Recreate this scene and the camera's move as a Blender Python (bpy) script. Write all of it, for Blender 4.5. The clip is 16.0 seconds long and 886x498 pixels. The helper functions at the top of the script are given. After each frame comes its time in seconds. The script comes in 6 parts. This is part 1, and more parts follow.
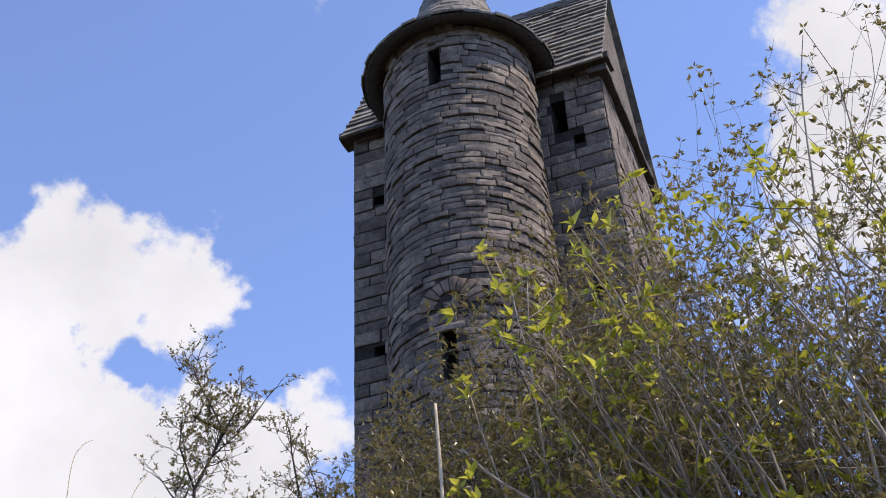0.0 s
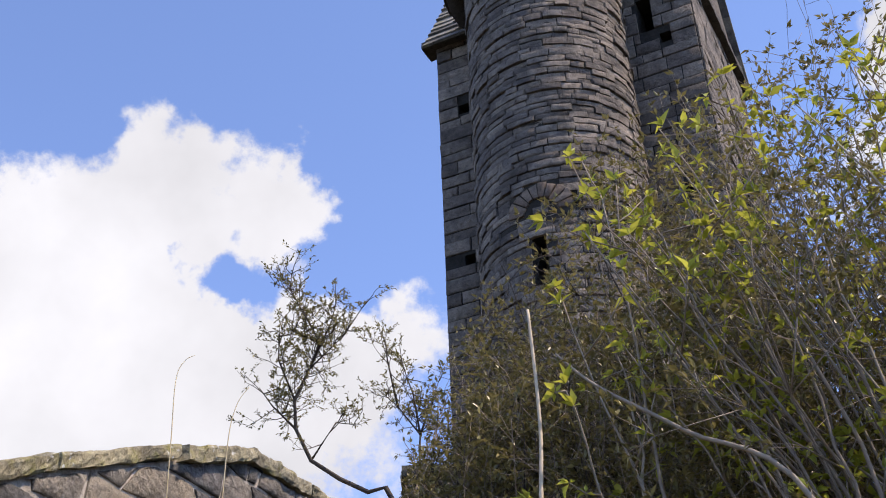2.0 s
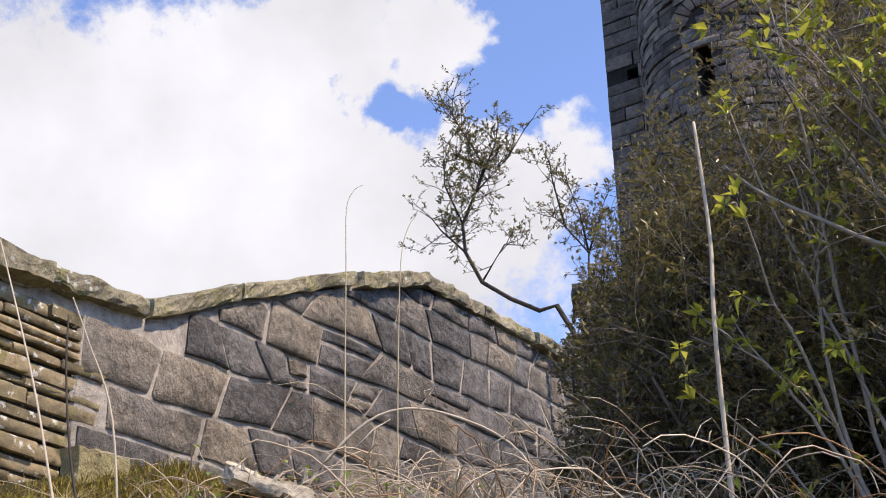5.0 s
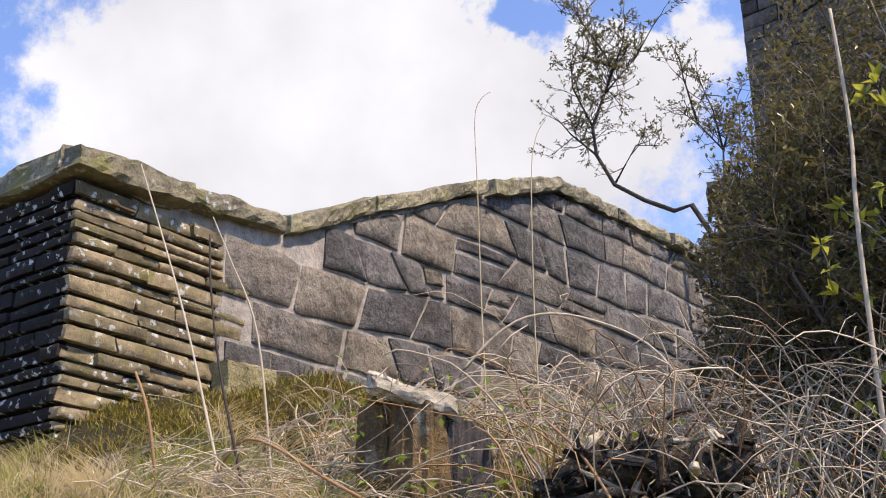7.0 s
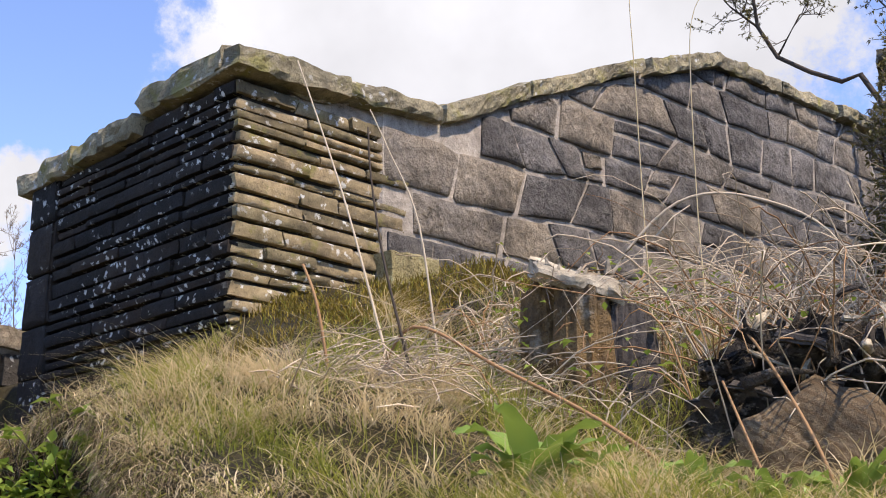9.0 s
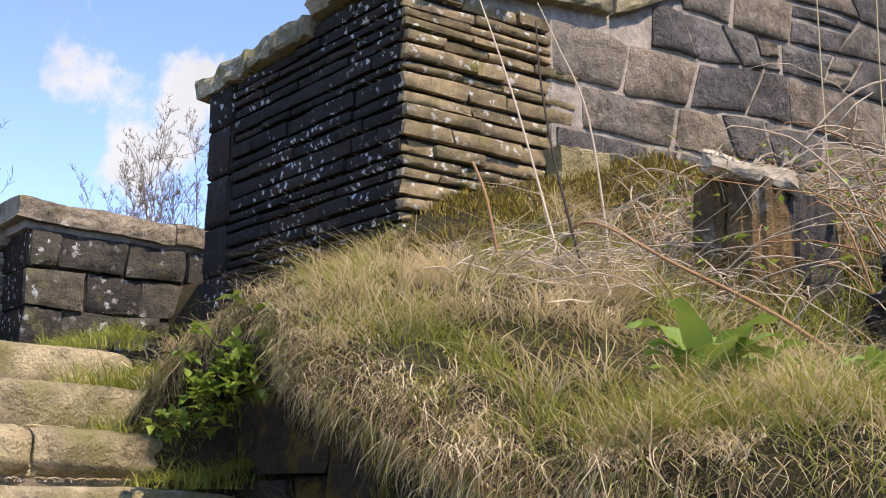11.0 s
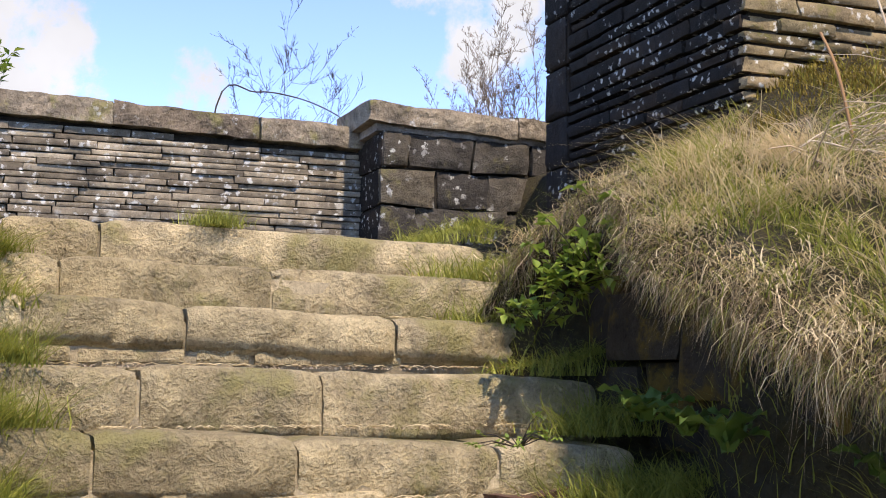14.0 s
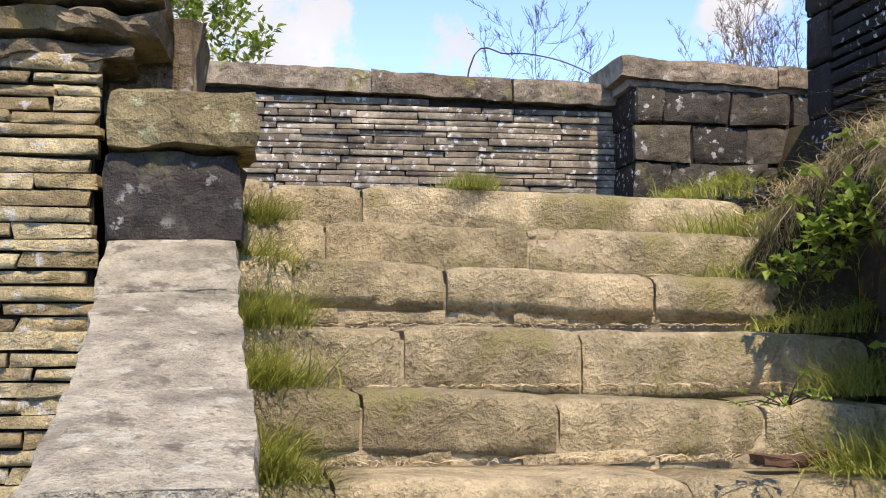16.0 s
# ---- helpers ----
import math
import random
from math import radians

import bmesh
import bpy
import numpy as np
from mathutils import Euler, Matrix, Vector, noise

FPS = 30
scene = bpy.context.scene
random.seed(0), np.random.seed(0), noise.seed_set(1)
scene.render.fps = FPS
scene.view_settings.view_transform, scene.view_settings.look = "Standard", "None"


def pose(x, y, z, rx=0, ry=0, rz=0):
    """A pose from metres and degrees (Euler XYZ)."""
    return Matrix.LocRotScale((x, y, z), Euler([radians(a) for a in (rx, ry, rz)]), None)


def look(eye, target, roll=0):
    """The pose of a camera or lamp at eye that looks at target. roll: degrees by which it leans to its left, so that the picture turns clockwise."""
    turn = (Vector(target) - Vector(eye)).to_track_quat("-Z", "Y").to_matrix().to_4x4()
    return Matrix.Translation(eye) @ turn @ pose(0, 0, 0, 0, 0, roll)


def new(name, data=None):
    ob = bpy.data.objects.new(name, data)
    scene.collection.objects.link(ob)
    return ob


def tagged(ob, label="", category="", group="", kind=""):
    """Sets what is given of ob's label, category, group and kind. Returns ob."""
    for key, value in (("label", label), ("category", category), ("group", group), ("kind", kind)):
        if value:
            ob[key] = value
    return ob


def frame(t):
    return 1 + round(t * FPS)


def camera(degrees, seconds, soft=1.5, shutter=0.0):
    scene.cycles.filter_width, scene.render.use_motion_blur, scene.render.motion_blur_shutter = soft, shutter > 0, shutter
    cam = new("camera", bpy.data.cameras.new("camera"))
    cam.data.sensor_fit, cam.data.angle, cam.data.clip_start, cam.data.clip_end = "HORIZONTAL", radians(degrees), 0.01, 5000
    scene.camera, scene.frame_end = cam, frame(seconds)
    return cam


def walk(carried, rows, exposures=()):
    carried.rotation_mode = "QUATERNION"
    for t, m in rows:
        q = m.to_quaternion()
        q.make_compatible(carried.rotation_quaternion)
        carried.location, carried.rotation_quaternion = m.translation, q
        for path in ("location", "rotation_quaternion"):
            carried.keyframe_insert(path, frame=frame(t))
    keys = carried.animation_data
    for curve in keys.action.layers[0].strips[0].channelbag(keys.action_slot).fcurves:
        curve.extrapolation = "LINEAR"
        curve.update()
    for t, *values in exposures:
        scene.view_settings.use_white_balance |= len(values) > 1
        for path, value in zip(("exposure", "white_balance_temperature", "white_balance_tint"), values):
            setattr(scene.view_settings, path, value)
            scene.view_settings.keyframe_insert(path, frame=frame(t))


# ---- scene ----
cam = camera(39.0, 16.0, soft=1.0)
EYE = (0.0, 0.0, 1.5)
# seconds, heading (to the left of +y), pitch and roll in degrees: a slow pan on one spot
TURNS = [
    (0, -0, 37.23, -3.16),
    (0.5, 0.87, 36.32, -2.89),
    (1, 2.06, 35.46, -2.8),
    (1.5, 3.58, 34.48, -2.37),
    (2, 5.2, 33.21, -2.29),
    (2.5, 6.61, 31.81, -1.69),
    (3, 7.86, 30.21, -1.42),
    (3.5, 9.39, 28.71, -1.36),
    (4, 11.1, 27.53, -1.26),
    (6.3, 18.1, 22.58, -0.74),
    (6.5, 18.88, 22.22, -0.8),
    (7, 20.66, 21.09, -0.72),
    (7.5, 22.58, 19.99, -0.63),
    (8, 24.44, 18.77, -0.57),
    (8.5, 26.26, 17.4, -0.51),
    (9, 28.37, 15.96, -0.4),
    (9.2, 29.26, 15.35, -0.29),
    (11.3, 37.64, 10.57, 0.62),
    (11.5, 38.58, 10.15, 0.55),
    (12, 41.36, 9.16, 0.46),
    (12.5, 43.82, 8.18, 0.49),
    (13, 46.37, 7.25, 0.51),
    (13.5, 49.22, 6.51, 0.53),
    (14, 52.11, 5.95, 0.38),
    (14.5, 55.14, 5.27, 0.14),
    (15, 58.33, 4.87, 0.02),
    (15.5, 61.09, 4.53, -0.08),
    (16, 63.82, 4.06, -0.1),
]


def turn_pose(yaw, pitch, roll):
    """The camera at its one spot, turned by heading, pitch and roll."""
    return Matrix.Translation(EYE) @ Matrix.Rotation(radians(yaw), 4, "Z") @ Matrix.Rotation(radians(90 + pitch), 4, "X") @ Matrix.Rotation(radians(roll), 4, "Z")


walk(cam, [(t, turn_pose(a, b, c)) for t, a, b, c in TURNS], ((0.0, 0.38, 6950, 14), (16.0, 0.38, 6950, 14)))

# ---------------------------------------------------------------- sky and sun
SUN_TO = Vector((0.55, -0.13, 0.82)).normalized()
world = bpy.data.worlds.new("sky")
scene.world = world
world.use_nodes = True


def build_sky(nt):
    """Clear spring sky with broken white cumulus."""
    N, L = nt.nodes, nt.links
    sky = N.new("ShaderNodeTexSky")
    sky.sky_type, sky.sun_disc = "NISHITA", False
    sky.sun_elevation = math.asin(SUN_TO.z)
    sky.sun_rotation = math.atan2(SUN_TO.x, SUN_TO.y)
    sky.air_density, sky.dust_density, sky.ozone_density = 0.55, 0.0, 1.8
    coord = N.new("ShaderNodeTexCoord")

    def noise_at(scale, detail, rough):
        n = N.new("ShaderNodeTexNoise")
        n.inputs["Scale"].default_value, n.inputs["Detail"].default_value, n.inputs["Roughness"].default_value = scale, detail, rough
        L.new(coord.outputs["Generated"], n.inputs["Vector"])
        return n.outputs[0]

    def calc(op, a, b):
        m = N.new("ShaderNodeMath")
        m.operation = op
        for k, v in enumerate((a, b)):
            if isinstance(v, (int, float)):
                m.inputs[k].default_value = v
            else:
                L.new(v, m.inputs[k])
        return m.outputs[0]

    ruffle = N.new("ShaderNodeTexNoise")
    ruffle.inputs["Scale"].default_value, ruffle.inputs["Detail"].default_value = 16.0, 7.0
    L.new(coord.outputs["Generated"], ruffle.inputs["Vector"])
    warped = N.new("ShaderNodeVectorMath")
    warped.operation = "MULTIPLY_ADD"
    L.new(ruffle.outputs["Color"], warped.inputs[0])
    warped.inputs[1].default_value = (0.13, 0.13, 0.13)
    shifted = N.new("ShaderNodeVectorMath")
    shifted.operation = "SUBTRACT"
    L.new(coord.outputs["Generated"], shifted.inputs[0])
    shifted.inputs[1].default_value = (0.065, 0.065, 0.065)
    L.new(shifted.outputs[0], warped.inputs[2])
    total = None
    # heading, elevation, angular radius, weight of each cloud body; negative ones are gaps of clear sky
    for yaw, el, rad, wt in CLOUDS:
        a, b = radians(yaw), radians(el)
        c = Vector((-math.sin(a) * math.cos(b), math.cos(a) * math.cos(b), math.sin(b)))
        d = N.new("ShaderNodeVectorMath")
        d.operation = "DISTANCE"
        L.new(warped.outputs[0], d.inputs[0])
        d.inputs[1].default_value = c
        mr = N.new("ShaderNodeMapRange")
        mr.interpolation_type = "SMOOTHSTEP"
        mr.inputs["From Min"].default_value = radians(rad) * 1.5
        mr.inputs["From Max"].default_value = radians(rad) * 0.4
        mr.inputs["To Min"].default_value, mr.inputs["To Max"].default_value = 0.0, wt
        L.new(d.outputs["Value"], mr.inputs["Value"])
        total = mr.outputs[0] if total is None else calc("ADD", total, mr.outputs[0])
    puffs = calc("MULTIPLY", calc("SUBTRACT", noise_at(13.0, 10.0, 0.66), 0.5), 3.4)
    fine = calc("MULTIPLY", calc("SUBTRACT", noise_at(30.0, 8.0, 0.7), 0.5), 1.5)
    dens = calc("SUBTRACT", calc("ADD", calc("ADD", total, puffs), fine), 0.06)
    mask = N.new("ShaderNodeMapRange")
    mask.interpolation_type = "SMOOTHSTEP"
    mask.inputs["From Min"].default_value, mask.inputs["From Max"].default_value = 0.20, 1.12
    L.new(dens, mask.inputs["Value"])
    shade = N.new("ShaderNodeMapRange")
    shade.inputs["From Min"].default_value, shade.inputs["From Max"].default_value = 0.35, 0.7
    shade.inputs["To Min"].default_value, shade.inputs["To Max"].default_value = 0.80, 1.05
    L.new(noise_at(5.0, 5.0, 0.55), shade.inputs["Value"])
    white = N.new("ShaderNodeBackground")
    white.inputs[0].default_value = (0.94, 0.985, 1.08, 1)
    L.new(calc("MULTIPLY", shade.outputs[0], CLOUD_LIGHT), white.inputs[1])
    blue = N["Background"]
    tint = N.new("ShaderNodeMix")
    tint.data_type, tint.blend_type = "RGBA", "MULTIPLY"
    tint.inputs["Factor"].default_value = 1.0
    L.new(sky.outputs[0], tint.inputs["A"])
    tint.inputs["B"].default_value = (1.0, 1.0, 1.11, 1)
    L.new(tint.outputs["Result"], blue.inputs[0])
    blue.inputs[1].default_value = SKY_LIGHT
    mix = N.new("ShaderNodeMixShader")
    L.new(mask.outputs[0], mix.inputs[0])
    L.new(blue.outputs[0], mix.inputs[1])
    L.new(white.outputs[0], mix.inputs[2])
    L.new(mix.outputs[0], N["World Output"].inputs[0])


SKY_LIGHT, CLOUD_LIGHT = 0.31, 0.76
CLOUDS = [
    (21, 36.0, 3.6, 1.1), (15, 36.2, 3.4, 1.1), (25, 34, 4.5, 1.2), (20, 33.6, 3.0, 0.7), (13, 34.5, 2.6, 0.7), (22, 29, 5, 1.2), (16, 28, 5, 1.2), (10, 28.5, 3.0, 0.9), (6, 30, 2.4, 0.9), (28, 29, 6, 1.2),
    (12, 24, 6, 0.8), (20, 22, 7, 1.1), (30, 25, 7, 1.1), (37, 25, 5.5, 1.0), (36, 31, 5, 0.7),
    (19.0, 31.1, 1.5, -1.1), (16.5, 32.0, 1.9, -1.3), (14.4, 30.8, 1.2, -0.7), (12.0, 31.8, 1.4, -0.8), (9.8, 34.0, 0.9, 0.9), (8.5, 33.5, 3.0, -0.9), (4, 38, 6, -1.0), (18, 44, 5, -1.2), (28, 41, 5, -0.9), (8, 41, 5, -0.8),
    (-23.5, 42.5, 3.6, 1.1), (-21, 39, 2.6, 0.9), (-27, 38, 5, 1.1), (-20, 34, 4, 0.6), (-13, 44, 5, -0.9), (-15, 38, 3, -0.6),
    (47.5, 22.5, 3.2, -1.5), (45.5, 26, 3.5, -1.0), (48.3, 18.3, 2.2, 1.1), (49.6, 15.2, 2.6, 1.1), (53.6, 17.8, 2.0, 1.0), (51.5, 14.0, 2.0, 0.5),
    (57.6, 15.5, 3.2, -1.3), (60, 17.5, 3.5, -1.0), (63.4, 14.0, 1.5, 0.9), (61.5, 12.5, 1.6, 0.5), (67.4, 14.5, 1.4, -0.5), (72, 15, 3.6, 1.2), (69.3, 13.2, 1.8, 0.6), (80, 18, 6, 0.9),
    # unseen sky: weak clouds, and broad gaps added to lessen the fill light
    (120, 40, 16, 0.4), (200, 50, 30, -0.5), (-80, 40, 15, 0.3), (-140, 50, 30, -0.5),
]
build_sky(world.node_tree)

sun = new("sun", bpy.data.lights.new("sun", "SUN"))
sun.data.energy = 5.0
sun.data.angle = radians(0.5)
sun.data.color = (1.0, 0.88, 0.74)
sun.matrix_world = look(SUN_TO * 40, (0, 0, 0))

# ---------------------------------------------------------------- plan
# s runs up the flight of steps, l across it to the right; both from below the camera
D1 = Vector((0.286, 0.958, 0)).normalized()
D2 = Vector((-0.958, 0.286, 0)).normalized()
UP = Vector((0, 0, 1))


def at(s, l, z):
    return D2 * s + D1 * l + UP * z


def to_sl(x, y):
    return x * D2.x + y * D2.y, x * D1.x + y * D1.y


def polar(yaw, dist, z=0.0):
    """A plan point at a heading and distance from the camera's spot."""
    a = radians(yaw)
    return Vector((-math.sin(a) * dist, math.cos(a) * dist, z))


def ramp(a, b, x):
    t = np.clip((x - a) / (b - a), 0, 1)
    return t * t * (3 - 2 * t)


def ground_z(s, l):
    """Height of the ground at plan place s, l (arrays or numbers)."""
    sc, lc = np.clip(s, -3.0, 4.5), np.clip(np.where(l > 3.9, 3.9 + (l - 3.9) * 0.5, l), 1.2, 12.0)
    bank = 0.91 + 0.098 * sc + 0.181 * lc + 0.05 * lc * sc
    bank = bank + 0.22 * ramp(3.2, 4.05, s) * ramp(2.0, 2.7, l) * ramp(6.0, 3.5, l) * ramp(5.2, 4.3, s)
    bank = bank - 0.56 * ramp(3.35, 4.5, s) * ramp(2.95, 2.25, l)
    bank = bank - np.maximum(bank - 1.93, 0.0) * ramp(4.1, 4.95, s) * ramp(3.2, 2.98, l)
    bank = bank + 0.22 * ramp(1.8, 2.7, s) * ramp(4.2, 3.1, s) * ramp(2.9, 2.1, l)
    bank = bank + 0.04 * np.sin(3.1 * s + 1.7 * l) + 0.03 * np.sin(5.3 * l - 2.2 * s)
    flight = np.clip(1.19 + 0.172 * (np.clip(s, -9, 4.44) - 2.78) / 0.332 - 0.24, 0.0, 1.99)
    edge = 1.74 + 0.10 * np.sin(2.3 * s) + 0.05 * np.sin(5.9 * s + 1.0) + 0.25 * ramp(2.4, 1.2, s) + 0.25 * ramp(3.9, 4.6, s) * ramp(6.5, 5.2, s)
    recess = ramp(1.9, 2.4, s) * ramp(3.85, 3.45, s)
    k = ramp(edge - 0.14 + 0.22 * recess, edge + 0.10 + 0.16 * recess, l)
    flight = flight - (flight - 0.1) * ramp(-0.30, -0.42, l) * ramp(5.0, 4.4, s)
    return flight * (1 - k) + bank * k


# ---------------------------------------------------------------- materials
def shader(name, rough=0.9):
    m = bpy.data.materials.new(name)
    m.use_nodes = True
    b = m.node_tree.nodes["Principled BSDF"]
    b.inputs["Roughness"].default_value = rough
    b.inputs["Specular IOR Level"].default_value = 0.25
    return m, m.node_tree.nodes, m.node_tree.links, b


def noise_node(N, L, vec, scale, detail=6.0, rough=0.6):
    n = N.new("ShaderNodeTexNoise")
    n.inputs["Scale"].default_value, n.inputs["Detail"].default_value, n.inputs["Roughness"].default_value = scale, detail, rough
    L.new(vec, n.inputs["Vector"])
    return n.outputs[0]


def math_node(N, L, op, a, b=0.0, clamp=False):
    m = N.new("ShaderNodeMath")
    m.operation, m.use_clamp = op, clamp
    for k, v in enumerate((a, b)):
        if isinstance(v, (int, float)):
            m.inputs[k].default_value = v
        else:
            L.new(v, m.inputs[k])
    return m.outputs[0]


def blend_node(N, L, fac, a, b, mode="MIX"):
    m = N.new("ShaderNodeMix")
    m.data_type, m.blend_type = "RGBA", mode
    for sock, v in (("Factor", fac), ("A", a), ("B", b)):
        if isinstance(v, (int, float)):
            m.inputs[sock].default_value = v
        elif isinstance(v, tuple):
            m.inputs[sock].default_value = (*v, 1) if len(v) == 3 else v
        else:
            L.new(v, m.inputs[sock])
    return m.outputs["Result"]


def step_node(N, L, v, lo, hi):
    m = N.new("ShaderNodeMapRange")
    m.interpolation_type = "SMOOTHSTEP"
    m.inputs["From Min"].default_value, m.inputs["From Max"].default_value = lo, hi
    L.new(v, m.inputs["Value"])
    return m.outputs[0]


def stone_mat(name, cols, lichen=None, patch=None, stain=0.0, scale=1.0, bump=0.5, island=False, rough=0.92):
    """Weathered stone. cols: three tones picked per stone; lichen: (colour, amount, spots per metre); patch: (colour, amount, scale) of moss or crust; stain: soot."""
    m, N, L, b = shader(name, rough)
    pos = N.new("ShaderNodeNewGeometry")
    p = pos.outputs["Position"]
    rnd = pos.outputs["Random Per Island"] if island else N.new("ShaderNodeObjectInfo").outputs["Random"]
    big = noise_node(N, L, p, 2.2 * scale, 4)
    mid = noise_node(N, L, p, 17 * scale, 8, 0.65)
    grain = noise_node(N, L, p, 150 * scale, 3, 0.7)
    pick = math_node(N, L, "ADD", math_node(N, L, "MULTIPLY", rnd, 0.75), math_node(N, L, "MULTIPLY", big, 0.5))
    cr = N.new("ShaderNodeValToRGB")
    e = cr.color_ramp.elements
    e[0].position, e[0].color = 0.2, (*cols[0], 1)
    e[1].position, e[1].color = 0.95, (*cols[2], 1)
    mm = e.new(0.58)
    mm.color = (*cols[1], 1)
    L.new(pick, cr.inputs[0])
    blot = noise_node(N, L, p, 6.5 * scale, 5, 0.6)
    tone = math_node(N, L, "ADD", math_node(N, L, "MULTIPLY", mid, 1.7), math_node(N, L, "MULTIPLY", grain, 1.1))
    tone = math_node(N, L, "ADD", tone, math_node(N, L, "MULTIPLY", blot, 0.9))
    pit = step_node(N, L, noise_node(N, L, p, 60 * scale, 2, 0.5), 0.62, 0.70)
    tone = math_node(N, L, "SUBTRACT", tone, math_node(N, L, "MULTIPLY", pit, 0.35))
    grey = N.new("ShaderNodeCombineColor")
    lift = math_node(N, L, "MAXIMUM", math_node(N, L, "SUBTRACT", tone, 0.80), 0.12)
    for k in range(3):
        L.new(lift, grey.inputs[k])
    col = blend_node(N, L, 1.0, cr.outputs[0], grey.outputs[0], "MULTIPLY")
    if stain:
        k = math_node(N, L, "MULTIPLY", step_node(N, L, noise_node(N, L, p, 3.4 * scale, 7, 0.65), 0.42, 0.66), stain)
        col = blend_node(N, L, k, col, (0.03, 0.028, 0.027))
    if patch:
        k = math_node(N, L, "MULTIPLY", step_node(N, L, noise_node(N, L, p, patch[2], 8, 0.68), 0.62 - 0.28 * patch[1], 0.74 - 0.24 * patch[1]), 0.85)
        col = blend_node(N, L, k, col, patch[0])
    if lichen:
        warp = N.new("ShaderNodeVectorMath")
        warp.operation = "MULTIPLY_ADD"
        nz = N.new("ShaderNodeTexNoise")
        nz.inputs["Scale"].default_value = lichen[2] * 2.0
        L.new(p, nz.inputs["Vector"])
        L.new(nz.outputs["Color"], warp.inputs[0])
        warp.inputs[1].default_value = (0.6 / lichen[2],) * 3
        L.new(p, warp.inputs[2])
        v = N.new("ShaderNodeTexVoronoi")
        v.inputs["Scale"].default_value = lichen[2]
        L.new(warp.outputs[0], v.inputs["Vector"])
        zone = step_node(N, L, noise_node(N, L, p, 2.6, 4), 0.62 - 0.3 * lichen[1], 0.75 - 0.25 * lichen[1])
        ragged = math_node(N, L, "MULTIPLY", math_node(N, L, "SUBTRACT", noise_node(N, L, p, lichen[2] * 2.6, 5, 0.7), 0.5), 1.3)
        spot = step_node(N, L, math_node(N, L, "ADD", v.outputs["Distance"], ragged), 0.30, 0.17)
        k = math_node(N, L, "MULTIPLY", math_node(N, L, "MULTIPLY", zone, spot), 0.85)
        col = blend_node(N, L, k, col, lichen[0])
    L.new(col, b.inputs["Base Color"])
    bp = N.new("ShaderNodeBump")
    bp.inputs["Strength"].default_value, bp.inputs["Distance"].default_value = bump, 0.03
    L.new(math_node(N, L, "ADD", math_node(N, L, "ADD", math_node(N, L, "MULTIPLY", mid, 1.2), math_node(N, L, "MULTIPLY", blot, 0.8)), math_node(N, L, "MULTIPLY", grain, 0.3)), bp.inputs["Height"])
    L.new(bp.outputs[0], b.inputs["Normal"])
    return m


def plant_mat(name, cols, glow=0.35, rough=0.6):
    """Leaf or blade, with light coming through it. cols: two tones picked per leaf."""
    m, N, L, b = shader(name, rough)
    geo = N.new("ShaderNodeNewGeometry")
    big = noise_node(N, L, geo.outputs["Position"], 4.0, 3)
    k = math_node(N, L, "ADD", math_node(N, L, "MULTIPLY", geo.outputs["Random Per Island"], 0.7), math_node(N, L, "MULTIPLY", big, 0.45), True)
    col = blend_node(N, L, k, cols[0], cols[1])
    L.new(col, b.inputs["Base Color"])
    if glow:
        t = N.new("ShaderNodeBsdfTranslucent")
        L.new(col, t.inputs[0])
        mx = N.new("ShaderNodeMixShader")
        mx.inputs[0].default_value = glow
        L.new(b.outputs[0], mx.inputs[1])
        L.new(t.outputs[0], mx.inputs[2])
        L.new(mx.outputs[0], N["Material Output"].inputs[0])
    return m


def bark_mat(name, cols, scale=30.0, rough=0.85):
    m, N, L, b = shader(name, rough)
    geo = N.new("ShaderNodeNewGeometry")
    n = noise_node(N, L, geo.outputs["Position"], scale, 6)
    k = math_node(N, L, "ADD", math_node(N, L, "MULTIPLY", geo.outputs["Random Per Island"], 0.6), math_node(N, L, "MULTIPLY", n, 0.5), True)
    L.new(blend_node(N, L, k, cols[0], cols[1]), b.inputs["Base Color"])
    bp = N.new("ShaderNodeBump")
    bp.inputs["Strength"].default_value, bp.inputs["Distance"].default_value = 0.5, 0.01
    L.new(n, bp.inputs["Height"])
    L.new(bp.outputs[0], b.inputs["Normal"])
    return m


WHITE_LICHEN = (0.62, 0.62, 0.58)
M_PIER = stone_mat("thin_coursed_sandstone", ((0.11, 0.088, 0.05), (0.21, 0.172, 0.098), (0.29, 0.225, 0.13)), (WHITE_LICHEN, 0.85, 20), ((0.17, 0.16, 0.045), 0.3, 6), 0.5)
# the pier's sandstone, black-stained and darkened further to carry the shade
M_SOOT_SHADE = stone_mat("sooted_shaded_sandstone", ((0.011, 0.009, 0.0075), (0.019, 0.0155, 0.012), (0.038, 0.027, 0.019)), (WHITE_LICHEN, 0.62, 22), None, 0.5)
M_RUBBLE = stone_mat("grey_gritstone", ((0.13, 0.122, 0.117), (0.22, 0.205, 0.19), (0.31, 0.262, 0.20)), None, ((0.20, 0.14, 0.06), -0.2, 3), 0.55, 1.0, 1.3)
M_MORTAR = stone_mat("lime_mortar", ((0.25, 0.22, 0.18), (0.31, 0.27, 0.225), (0.37, 0.33, 0.28)), None, None, 0.3)
M_DARKJOINT = stone_mat("dark_joint", ((0.02, 0.018, 0.015), (0.027, 0.024, 0.02), (0.035, 0.03, 0.024)))
M_COPING = stone_mat("lichened_coping", ((0.26, 0.23, 0.16), (0.32, 0.28, 0.18), (0.36, 0.31, 0.20)), (WHITE_LICHEN, 0.4, 20), ((0.25, 0.23, 0.08), 0.42, 5), 0.45, 1.0, 1.0)
